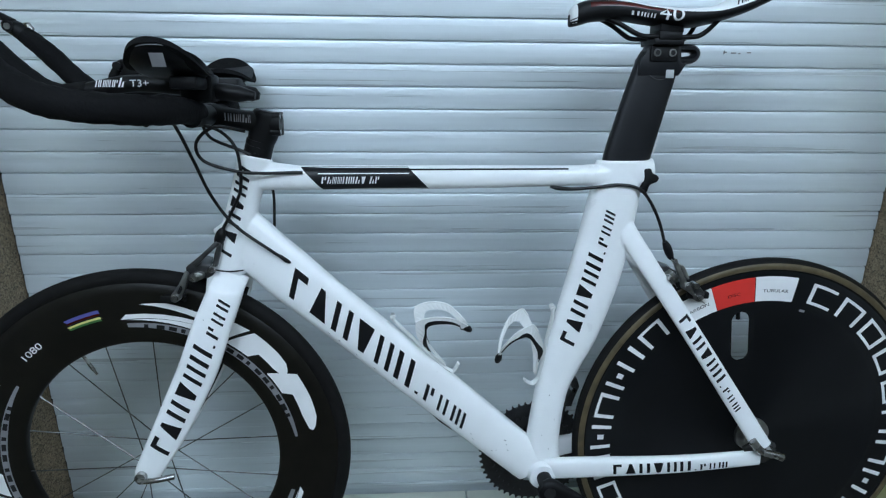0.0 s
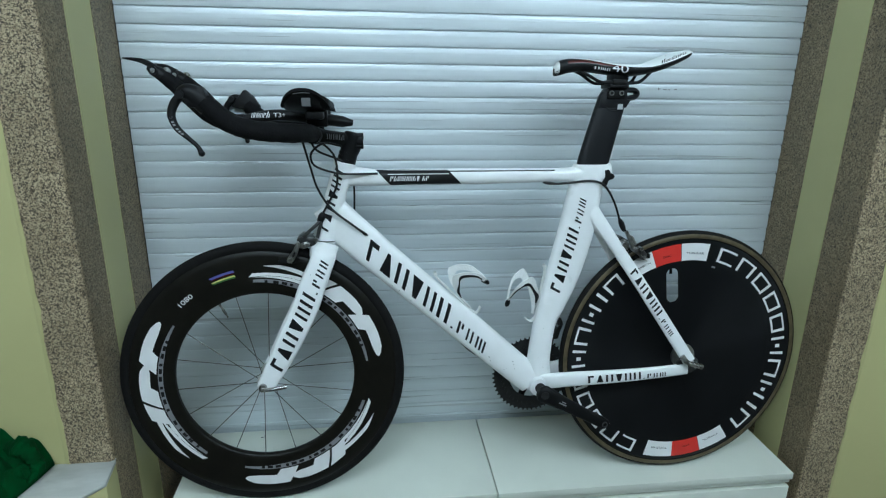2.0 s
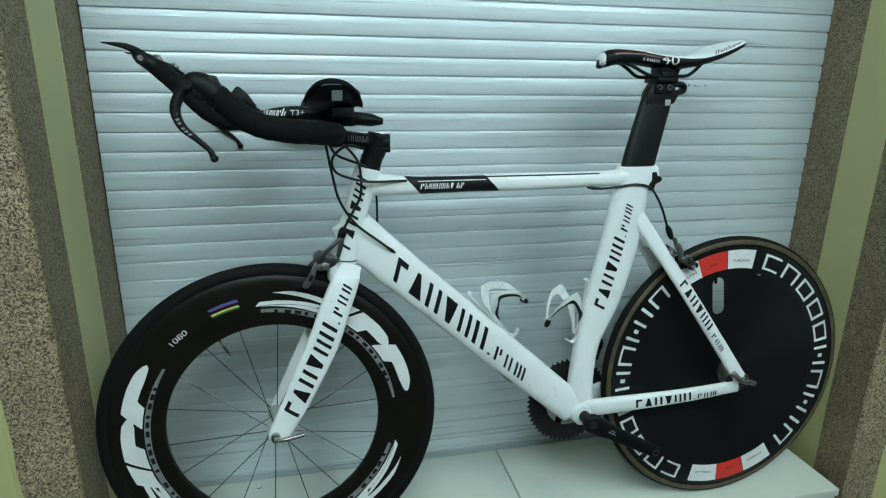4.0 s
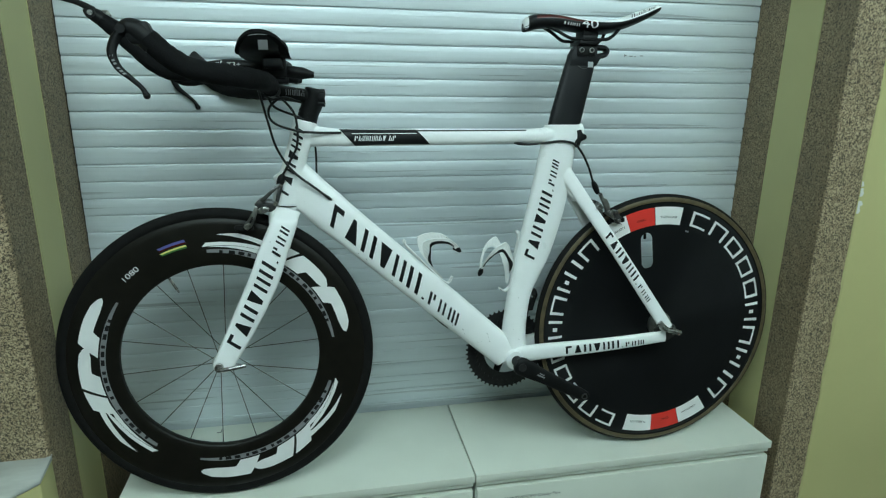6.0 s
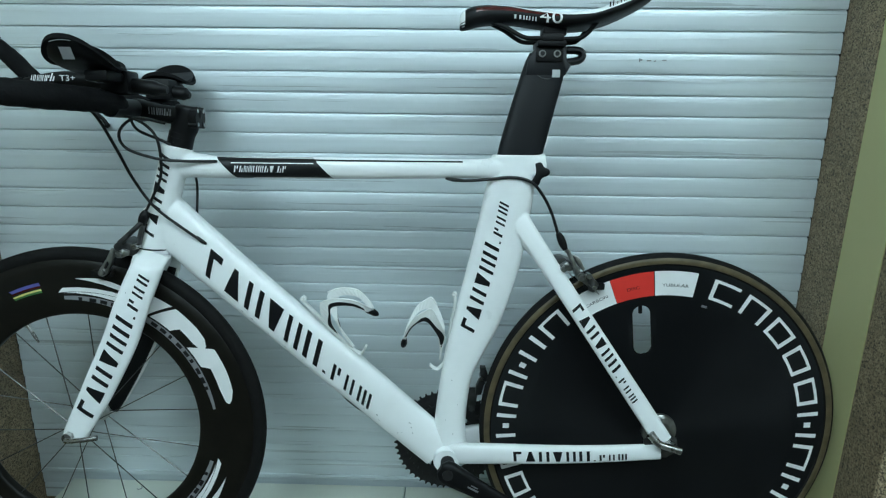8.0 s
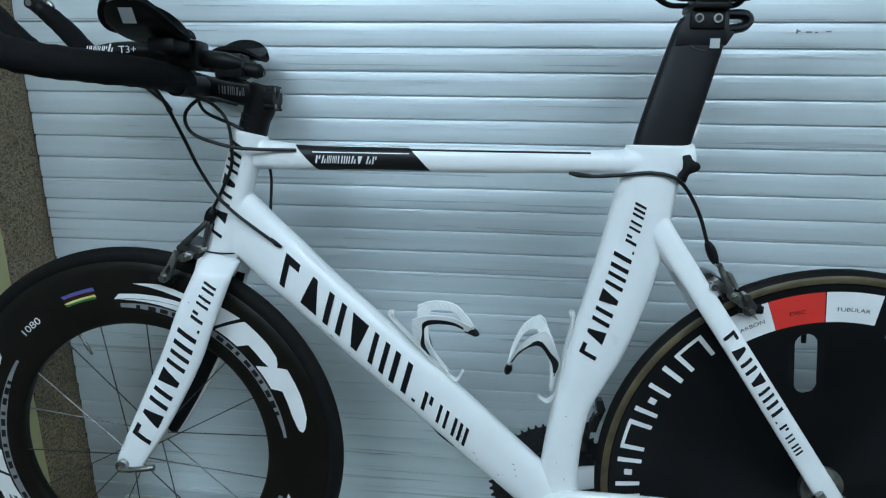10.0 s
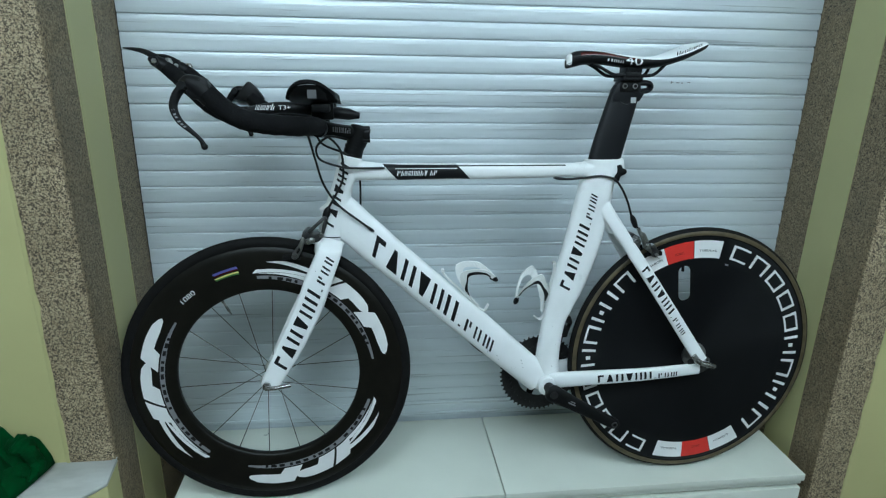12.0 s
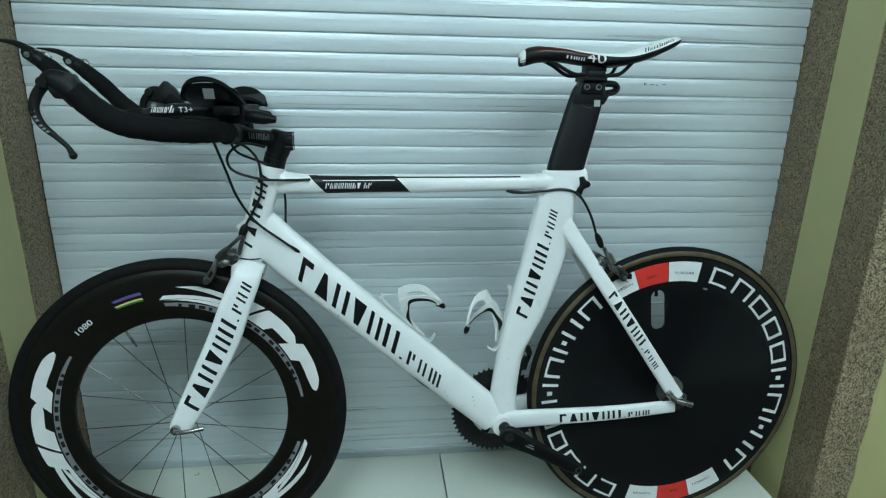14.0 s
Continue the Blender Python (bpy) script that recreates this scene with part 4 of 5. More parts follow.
bm = lathe(bmesh.new(), [(0, -0.058), (0.0085, -0.058), (0.0095, -0.044), (0.0130, -0.041), (0.0160, -0.030), (0.0180, -0.026), (0.0275, -0.0235), (0.0302, -0.0215), (0.0308, -0.0150), (0.0, -0.0142)], REAR, 48)
part("hub", bm, ALLOY, rear_wheel, "polished hub flange")
bm = rod(bmesh.new(), (REAR[0], -0.066, REAR[1]), (REAR[0], -0.080, REAR[1]), 0.0085, 16)
tube(bm, [(REAR[0] - 0.036, -0.074, REAR[1] + 0.022), (REAR[0] - 0.022, -0.082, REAR[1] + 0.008), (REAR[0], -0.086, REAR[1] + 0.002), (REAR[0] + 0.012, -0.086, REAR[1] - 0.002)], [0.0078, 0.0062, 0.0058, 0.0074], 12)
part("quick_release", bm, STEEL, frame_ob, "silver quick-release lever")

# ---- front derailleur, behind the seat tube ----
front_derailleur = part("front_derailleur", plate(bmesh.new(), [(-0.321, 0.099), (-0.311, 0.099), (-0.306, 0.084), (-0.314, 0.062), (-0.318, 0.046), (-0.328, 0.046), (-0.327, 0.062), (-0.320, 0.078)], 0.026, 0.040, 0.0006), CHAINRING, frame_ob, "black front derailleur")
for y0, y1 in ((0.038, 0.0395), (0.0505, 0.052)):
    part("cage_plate", plate(bmesh.new(), [(-0.340, 0.050), (-0.322, 0.050), (-0.328, 0.016), (-0.330, -0.022), (-0.322, -0.052), (-0.318, -0.070), (-0.328, -0.072), (-0.335, -0.052), (-0.342, -0.022), (-0.341, 0.012)], y0, y1, 0.0006), GREY_METAL, front_derailleur, "thin steel cage plate")
part("clamp_bolt", rod(bmesh.new(), (-0.318, 0.020, 0.080), (-0.318, 0.044, 0.080), 0.0042, 12), STEEL, front_derailleur)

# ---- seat post ----
post = part("seat_post", limb(bmesh.new(), dense([(-0.266, 0.470, 0, 0.0370, 0.0135), (-0.2635, 0.492, 0, 0.0370, 0.0135), (-0.2465, 0.56, 0, 0.0355, 0.0130), (-0.2305, 0.620, 0, 0.0335, 0.0125), (-0.2255, 0.640, 0, 0.0300, 0.0122)]), 2.7), POST, bike, "dark grey aero seat post")
bm = plate(bmesh.new(), [(-0.2610, 0.612), (-0.2585, 0.635), (-0.2450, 0.6560), (-0.2320, 0.662), (-0.206, 0.662), (-0.198, 0.6565), (-0.196, 0.631), (-0.188, 0.6290), (-0.1980, 0.612)], -0.0129, 0.0129, 0.0015)
part("head", bm, POST, post)
slot = [(-0.203, 0.6520), (-0.180, 0.6520), (-0.1725, 0.6495), (-0.1695, 0.6440), (-0.1730, 0.6380), (-0.182, 0.6350), (-0.205, 0.6325)]
part("slotted_arm", tube(bmesh.new(), [(x, 0, z) for x, z in slot], 0.0062, 10, 5, 1.8), POST, post)
for x in (-0.2365, -0.2130):
    bm = rod(bmesh.new(), (x, -0.0115, 0.6445), (x, -0.0186, 0.6445), 0.0056, 18)
    part("bolt", bm, ALLOY, post, "silver clamp bolt")
    part("socket", rod(bmesh.new(), (x, -0.0180, 0.6445), (x, -0.0192, 0.6445), 0.0036, 12), BLACK_MARK, post)
part("sticker", on_surface([bar(-0.2190, 0.6085, -0.2065, 0.6205)], lambda l, s: Vector((l, -0.0137, s)), (1, 1)), PALE_MARK, post, "small pale square sticker")
part("scratch", tube(bmesh.new(), [(-0.243, -0.0135, 0.612), (-0.236, -0.0136, 0.6075), (-0.228, -0.0136, 0.6060), (-0.221, -0.0134, 0.6065)], [0.0003, 0.0008, 0.0008, 0.0003], 6), GREY_METAL, post)
part("decal", on_surface([[(-0.2265, 0.496), (-0.2240, 0.496), (-0.2200, 0.510), (-0.2225, 0.510)], [(-0.2225, 0.512), (-0.2205, 0.512), (-0.2175, 0.522), (-0.2200, 0.520)]], lambda l, s: Vector((l, -0.0075, s)), (1, 1)), WHITE_MARK, post)
# seat clamp wedge in black
bm = plate(bmesh.new(), [(-0.243, 0.473), (-0.230, 0.475), (-0.2265, 0.466), (-0.2185, 0.4635), (-0.2145, 0.4575), (-0.2185, 0.4515), (-0.230, 0.448), (-0.2325, 0.436), (-0.240, 0.433), (-0.2475, 0.440), (-0.239, 0.454)], -0.0195, 0.0195, 0.004)
part("seat_clamp", bm, PLASTIC, bike, "black rubber seat clamp cover")

# ---- saddle ----
SAD = [(-0.3680, 0.6900, 0.006, 0.007), (-0.3650, 0.6930, 0.014, 0.013), (-0.352, 0.6985, 0.020, 0.016), (-0.330, 0.7030, 0.023, 0.015), (-0.290, 0.7030, 0.026, 0.0135), (-0.250, 0.6980, 0.031, 0.0125), (-0.205, 0.6940, 0.040, 0.0125), (-0.165, 0.6965, 0.055, 0.0120), (-0.130, 0.7065, 0.067, 0.0125), (-0.100, 0.7190, 0.070, 0.0120), (-0.080, 0.7275, 0.064, 0.0100), (-0.0725, 0.7310, 0.050, 0.006)]
SAD = dense(SAD, 4)
bm = bmesh.new()
loft(bm, [((x, 0, z), (0, 0, h), (0, w, 0), 2.6) for x, z, w, h in SAD], 32)
saddle = part("saddle", bm, PLASTIC, bike, "white and black racing saddle")


def saddle_skin(a0, a1, k0, k1, name, mat, lift=1.012, n=16, tail=None):
    bm = bmesh.new()
    rings = []
    for j, (x, z, w, h) in enumerate(SAD[k0:k1]):
        t = j / (k1 - k0 - 1)
        b0 = a0 if tail is None else a0 + (tail - a0) * min(1, t * 2.0)
        b1 = a1 if tail is None else 180 - b0
        ring = []
        for i in range(n + 1):
            a = radians(b0 + (b1 - b0) * i / n)
            f = lambda q: math.copysign(abs(q) ** (2 / 2.6), q)
            ring.append(bm.verts.new((x, -w * lift * f(math.cos(a)), z + h * lift * f(math.sin(a)) + 0.0003)))
        rings.append(ring)
    for r0, r1 in zip(rings, rings[1:]):
        for i in range(n):
            bm.faces.new((r0[i], r0[i + 1], r1[i + 1], r1[i]))
    return part(name, bm, mat, saddle)


cover = saddle_skin(55, 125, 12, len(SAD), "cover", WHITE, 1.015, 16, 6)
saddle_skin(-60, 240, 0, 7, "nose_cover", WHITE)
saddle_skin(8, 36, 10, 24, "side_panel", DARKRED_MARK, 1.008)
sad_z = lambda x: [float(np.interp(x, [q[0] for q in SAD], [q[k] for q in SAD])) for k in (1, 2, 3)]


def saddle_side(l, s):
    z, w, h = sad_z(l)
    f = min(0.97, abs(s) / h)
    return Vector((l, -w * 1.02 * (1 - f ** 2.6) ** (1 / 2.6) - 0.0012, z + s))


part("lettering", words("40", saddle_side, 0.0245, -0.2455, -0.0075, 1.45), WHITE_MARK, saddle, "white number on the saddle flank", False)
part("lettering", on_surface(mark_row([("pair", 1, 1), ("triple", 1, 1), ("pair", 0.6, 1)], -0.284, -0.250, 0.0055), lambda l, s: saddle_side(l, s - 0.0045), (1, 1)), WHITE_MARK, saddle, "white marks on the saddle flank")
part("lettering", on_surface(mark_row([("pair", 1, 1), ("triple", 0.8, 0.7), ("pair", 1, 0.8), ("pair", 0.5, 1), ("pair", 1, 0.8), ("stub", 1, 0.8), ("pair", 1, 0.8)], -0.146, -0.096, 0.0125), lambda l, s: Vector((l, -sad_z(l)[1] * 0.955 - 0.0016, sad_z(l)[0] + sad_z(l)[2] * 0.55 + 0.0006 + s * 0.8)), (1, 1)), BLACK_MARK, saddle, "black marks on the saddle tail")
for sgn in (-1, 1):
    part("rail", tube(bmesh.new(), [(-0.318, sgn * 0.008, 0.693), (-0.296, sgn * 0.014, 0.684), (-0.268, sgn * 0.021, 0.6685), (-0.245, sgn * 0.022, 0.6665), (-0.190, sgn * 0.022, 0.6665), (-0.172, sgn * 0.026, 0.672), (-0.155, sgn * 0.036, 0.692)], 0.0036, 10), PLASTIC, saddle, "black saddle rail")
bm = boxes(((-0.246, -0.026, 0.655), (-0.200, 0.026, 0.664)), ((-0.240, -0.028, 0.662), (-0.205, 0.028, 0.6735)), bevel=0.002)
part("clamp", bm, PLASTIC, saddle)
bm = boxes(((-0.236, -0.020, 0.672), (-0.200, 0.020, 0.690)), ((-0.246, -0.0165, 0.632), (-0.203, -0.0118, 0.656)), bevel=0.002)
part("bracket", bm, PLASTIC, saddle)

# ---- stem ----
stem = part("stem", limb(bmesh.new(), dense([(-0.8300, 0.490, 0, 0.0200, 0.0190), (-0.8235, 0.512, 0, 0.0195, 0.0185), (-0.8180, 0.527, 0, 0.0215, 0.0195), (-0.8105, 0.552, 0, 0.0215, 0.0195), (-0.8090, 0.5575, 0, 0.018, 0.016)]), 2.1), PLASTIC, bike, "black alloy stem")
part("arm", limb(bmesh.new(), dense([(-0.792, 0.540, 0, 0.0165, 0.020), (-0.815, 0.541, 0, 0.0155, 0.018), (-0.850, 0.5455, 0, 0.0145, 0.017), (-0.876, 0.549, 0, 0.0155, 0.020), (-0.892, 0.551, 0, 0.0185, 0.024), (-0.908, 0.553, 0, 0.014, 0.023)]), 2.6), PLASTIC, stem)
for z in (0.5285, 0.5505):
    for y in (-0.012, 0.012):
        part("bolt", rod(bmesh.new(), (-0.806, y, z), (-0.7915, y, z), 0.0060, 12), PLASTIC, stem)
        part("bolt", rod(bmesh.new(), (-0.7950, y, z), (-0.7908, y, z), 0.0034, 8), STEEL, stem)
part("lettering", on_surface(mark_row([("pair", 1, 1), ("pair", 1, 1), ("triple", 1, 1), ("lean", 1, 1), ("pair", 0.5, 1)], -0.868, -0.832, 0.011, 0.25), lambda l, s: Vector((l, -0.0186, 0.5485 + s - 0.09 * (l + 0.85))), (1, 1)), GREY_MARK, stem, "grey marks on the stem")
for i in range(3):
    z = 0.4955 + 0.008 * i
    x = -0.8300 + 0.0023 * i
    part("spacer", limb(bmesh.new(), [(x - 0.001, z - 0.0032, 0, 0.0195, 0.0195), (x + 0.001, z + 0.0032, 0, 0.0195, 0.0195)], 2.0), PLASTIC, stem)

# ---- base bar ----
bar_ob = part("base_bar", tube(bmesh.new(), [(-0.894, -0.085, 0.552), (-0.892, -0.045, 0.552), (-0.892, 0, 0.552), (-0.892, 0.045, 0.552), (-0.894, 0.085, 0.552)], 0.0150, 16, 4, 1.0, (0, 0, 1)), PLASTIC, bike, "black base bar wrapped in tape")
for sgn in (-1, 1):
    horn = [(-0.893, sgn * 0.060, 0.556), (-0.897, sgn * 0.115, 0.5600), (-0.912, sgn * 0.165, 0.5610), (-0.945, sgn * 0.195, 0.5635), (-0.985, sgn * 0.208, 0.5680), (-1.018, sgn * 0.213, 0.5770), (-1.046, sgn * 0.216, 0.5960), (-1.067, sgn * 0.218, 0.6180)]
    part("bar_tape", tube(bmesh.new(), horn, [0.0165, 0.0172, 0.0178, 0.0180, 0.0180, 0.0180, 0.0178, 0.0165], 18, 5, 1.0, (0, 0, 1), 0.045), TAPE, bar_ob, "matt black wrapped bar tape")
    lever = part("brake_lever", tube(bmesh.new(), [(-1.060, sgn * 0.218, 0.606), (-1.078, sgn * 0.218, 0.626), (-1.095, sgn * 0.218, 0.6325), (-1.1075, sgn * 0.218, 0.6300)], [0.0165, 0.0175, 0.0145, 0.0075] if sgn < 0 else [0.0165, 0.0120, 0.0090, 0.0060], 14, 5, 0.85), PLASTIC, bike, "black brake lever")
    part("hood", plate(bmesh.new(), [(-1.056, 0.622), (-1.0645, 0.6420), (-1.073, 0.6410), (-1.098, 0.620), (-1.090, 0.607), (-1.072, 0.606)] if sgn < 0 else [(-1.034, 0.611), (-1.050, 0.6355), (-1.068, 0.652), (-1.073, 0.651), (-1.0924, 0.628), (-1.104, 0.611), (-1.072, 0.604)], sgn * 0.218 - 0.011, sgn * 0.218 + 0.011, 0.003), PLASTIC, lever)
    part("pivot", rod(bmesh.new(), (-1.1025, sgn * 0.218 - 0.0135, 0.6290), (-1.1025, sgn * 0.218 + 0.0135, 0.6290), 0.0072, 14), PLASTIC, lever)
    blade = [(-1.1025, sgn * 0.218, 0.6290), (-1.1155, sgn * 0.219, 0.6120), (-1.1205, sgn * 0.221, 0.5930), (-1.1125, sgn * 0.223, 0.5720), (-1.0945, sgn * 0.226, 0.5550), (-1.0800, sgn * 0.228, 0.5410), (-1.0740, sgn * 0.229, 0.5290)]
    part("lever_blade", tube(bmesh.new(), blade, [0.0080, 0.0078, 0.0072, 0.0058, 0.0042, 0.0036, 0.0050], 12, 6, 0.8), PLASTIC, lever)
    ball = bmesh.new()
    bmesh.ops.create_icosphere(ball, subdivisions=3, radius=0.0056, matrix=Matrix.Translation(blade[-1]))
    part("lever_tip", ball, PLASTIC, lever)
    if sgn < 0:
        way = smooth_path([Vector(q) for q in blade[1:6]], 8)
        run = lambda l, q: (lambda f, i: way[i].lerp(way[i + 1], f - i) + Vector((q, -0.0052, 0.25 * q)))(l * (len(way) - 2), int(min(l, 0.98) * (len(way) - 2)))
        part("lettering", on_surface([[(t, -0.0022), (t + 0.035, -0.0022), (t + 0.035, 0.0022), (t, 0.0022)] for t in (0.10, 0.16, 0.22, 0.28, 0.37, 0.43, 0.52, 0.58, 0.64)], run, (1, 1)), GREY_MARK, lever, "small pale marks on the blade")
    # extension with its shifter
    ext = [(-0.812 if sgn < 0 else -0.835, 0.5790), (-0.86, 0.5845), (-0.96, 0.5940), (-1.025, 0.5840), (-1.064, 0.5795), (-1.098, 0.5970), (-1.140, 0.6390), (-1.170, 0.6660)]
    e_ob = part("extension_bar", tube(bmesh.new(), [(x, sgn * 0.068, z) for x, z in ext[:4]], [0.0055, 0.0112, 0.0112, 0.0112, 0.0112, 0.0112, 0.0112], 14), PLASTIC, bike, "black aero extension bar")
    part("bar_tape", tube(bmesh.new(), [(x, sgn * (0.068 if i < 3 else 0.070), z) for i, (x, z) in enumerate(ext[3:])], [0.0125, 0.0145, 0.0150, 0.0148, 0.0130], 16, 6, 1.0, (0, 1, 0), 0.04), TAPE, e_ob, "matt black wrapped bar tape")
    sh = part("shifter", tube(bmesh.new(), [(-1.164, sgn * 0.070, 0.6610), (-1.177, sgn * 0.070, 0.6710), (-1.191, sgn * 0.070, 0.6785), (-1.199, sgn * 0.070, 0.6820)], [0.0125, 0.0125, 0.0100, 0.004], 14), PLASTIC, bike, "black bar-end shifter with a thin lever")
    part("screw", rod(bmesh.new(), (-1.1860, sgn * 0.070 - 0.0130, 0.6760), (-1.1860, sgn * 0.070 + 0.0130, 0.6760), 0.0080, 16), PLASTIC, sh)
    part("screw", rod(bmesh.new(), (-1.1860, sgn * 0.070 - 0.0142, 0.6760), (-1.1860, sgn * 0.070 + 0.0142, 0.6760), 0.0046, 16), STEEL, sh)
    part("cap", tube(bmesh.new(), [(-1.1700, sgn * 0.070, 0.6800), (-1.1640, sgn * 0.070, 0.6770), (-1.1580, sgn * 0.070, 0.6720)], [0.003, 0.0062, 0.0035], 10), STEEL, sh)
    part("shift_lever", tube(bmesh.new(), [(-1.1840, sgn * 0.070, 0.6820), (-1.2050, sgn * 0.070, 0.6930), (-1.2240, sgn * 0.070, 0.6970), (-1.2420, sgn * 0.070, 0.6990)], [0.0065, 0.0050, 0.0032, 0.0010], 10, 6, 1.2), PLASTIC, sh)
    # arm rest
    pad = tagged(part("arm_rest", loft(bmesh.new(), [((-0.9000, sgn * 0.118, 0.6040 - (0.001 if sgn > 0 else 0.0)), (0.036, 0, 0), (0, 0.030, 0.006 * sgn), 2.5), ((-0.9000, sgn * 0.126, 0.6090 - (0.001 if sgn > 0 else 0.0)), (0.0425, 0, 0), (0, 0.040, 0.012 * sgn), 2.3), ((-0.9000, sgn * 0.128, 0.6150 - (0.001 if sgn > 0 else 0.0)), (0.0445, 0, 0), (0, 0.0465, 0.019 * sgn), 2.3)], 28), PLASTIC, bike), "black padded arm rest")
    bm = bmesh.new()
    grid = []
    for i in range(17):
        u = -1 + i / 8
        row = []
        for j in range(13):
            v = -1 + j / 6
            k = (abs(u) ** 2.3 + abs(v) ** 2.3) ** (1 / 2.3)
            g = 1.0 if k < 1e-6 else max(abs(u), abs(v)) / k
            x, y = u * g * 0.047 + 0.010 * max(0.0, -sgn * v * g), v * g * 0.047
            o = sgn * v * g
            rise = 0.006 + 0.011 * o + 0.017 * o * o - 0.003 * (u * g) ** 2 - 0.003 * u * g - (0.001 if sgn > 0 else 0.0)
            row.append((x, y, rise))
        grid.append(row)
    for h0, inside in ((0.0, False), (0.0042, True)):
        gv = [[bm.verts.new((-0.9000 + x * (0.97 if inside else 1), sgn * 0.130 + y * (0.97 if inside else 1), 0.6030 + rise + h0 + (0.002 * (1 - (abs(x) / 0.046) ** 4) if inside else 0))) for x, y, rise in row] for row in grid]
        for i in range(16):
            for j in range(12):
                bm.faces.new((gv[i][j], gv[i + 1][j], gv[i + 1][j + 1], gv[i][j + 1]))
        if inside:
            loop0, loop1 = keep, gv
        else:
            keep = gv
    rim = lambda g: [g[i][0] for i in range(16)] + [g[16][j] for j in range(12)] + [g[i][12] for i in range(16, 0, -1)] + [g[0][j] for j in range(12, 0, -1)]
    ra, rb = rim(loop0), rim(loop1)
    for i in range(len(ra)):
        bm.faces.new((ra[i], ra[(i + 1) % len(ra)], rb[(i + 1) % len(rb)], rb[i]))
    part("pad", bm, FOAM, pad, "black fabric cushion")
    if sgn < 0:
        part("piping", tube(bmesh.new(), [(-0.9000 + 0.0452 * math.cos(a), -0.1285 + 0.047 * math.sin(a), 0.6153 - 0.0193 * math.sin(a)) for a in np.linspace(-2.7, -0.45, 16)], 0.0006, 6, 2), GREY_MARK, pad, "thin pale edge")
        part("label", on_surface([bar(-0.9045, 0.0, -0.8885, 0.0150)], lambda l, q: Vector((l, -0.1682 - 0.55 * q, 0.6105 + q)), (1, 1)), GREY_MARK, pad, "small grey square label")
    bm = boxes(((-0.905, sgn * 0.068 - 0.018, 0.571), (-0.862, sgn * 0.068 + 0.018, 0.606)), ((-0.902, sgn * 0.105 - 0.025, 0.586), (-0.868, sgn * 0.105 + 0.025, 0.602)), bevel=0.004)
    part("bracket", bm, PLASTIC, pad)
    if sgn < 0:
        part("lettering", words("T3+", lambda l, s: Vector((l, -0.0795, 0.5900 + s + 0.02 * (l + 0.95))), 0.0125, -0.968, 0.0, 1.15), WHITE_MARK, e_ob, "white lettering on the extension", False)
        part("lettering", on_surface(mark_row([("pair", 1, 1), ("pair", 1, 1), ("triple", 1, 1), ("pair", 1, 1), ("stub", 1, 1), ("lean", 1.4, 1.3)], -1.010, -0.975, 0.009, 0.2, 0.3), lambda l, s: Vector((l, -0.0800, 0.5935 + s)), (1, 1)), WHITE_MARK, e_ob, "white marks on the extension")

# ---- brakes ----
def forged(name, outline, y0, y1, parent, mat=None, label=""):
    return part(name, plate(bmesh.new(), outline, y0, y1, 0.0022), mat or GREY_METAL, parent, label)


cal = forged("brake_caliper", [(-0.884, 0.368), (-0.892, 0.371), (-0.912, 0.353), (-0.931, 0.337), (-0.923, 0.332), (-0.905, 0.350)], -0.035, -0.025, bike, None, "grey forged dual-pivot brake")
forged("arm", [(-0.890, 0.367), (-0.8835, 0.3645), (-0.893, 0.331), (-0.900, 0.332), (-0.896, 0.350)], -0.033, -0.024, cal)
forged("body", [(-0.941, 0.330), (-0.929, 0.339), (-0.914, 0.334), (-0.898, 0.333), (-0.900, 0.313), (-0.931, 0.311), (-0.940, 0.316)], -0.027, 0.020, cal)
forged("arm", [(-0.912, 0.330), (-0.935, 0.322), (-0.955, 0.304), (-0.962, 0.282), (-0.953, 0.279), (-0.944, 0.298), (-0.915, 0.312)], 0.020, 0.034, cal)
forged("pad_holder", [(-0.933, 0.322), (-0.938, 0.328), (-0.942, 0.320), (-0.949, 0.307), (-0.961, 0.291), (-0.9635, 0.283), (-0.9575, 0.278), (-0.949, 0.283), (-0.940, 0.299)], -0.040, -0.031, cal, ALLOY)
forged("slot", [(-0.944, 0.307), (-0.947, 0.305), (-0.953, 0.294), (-0.949, 0.291), (-0.943, 0.300)], -0.0412, -0.036, cal, BLACK_MARK)
forged("lug", [(-0.936, 0.312), (-0.934, 0.320), (-0.921, 0.325), (-0.912, 0.321), (-0.914, 0.314), (-0.926, 0.309)], -0.036, -0.026, cal, ALLOY)
for x, z, r in ((-0.925, 0.317, 0.0052), (-0.8985, 0.330, 0.0050), (-0.9560, 0.2860, 0.0050)):
    part("bolt", rod(bmesh.new(), (x, -0.024, z), (x, -0.0440, z), r, 14), STEEL, cal, "bright bolt")
part("pivot_bolt", rod(bmesh.new(), (-0.8700, 0.0, 0.318), (-0.9380, 0.0, 0.318), 0.0050, 10), GREY_METAL, cal)
bm = limb(bmesh.new(), dense([(-0.8920, 0.364, -0.026, 0.0045, 0.0045), (-0.8885, 0.371, -0.026, 0.0074, 0.0074), (-0.8845, 0.381, -0.026, 0.0074, 0.0074), (-0.8820, 0.388, -0.026, 0.0040, 0.0040)]), 2.0, 14)
part("barrel_adjuster", bm, PLASTIC, cal)
part("brake_shoe", boxes(((-0.982, -0.030, 0.276), (-0.945, -0.0185, 0.287)), bevel=0.002), RUBBER, cal)

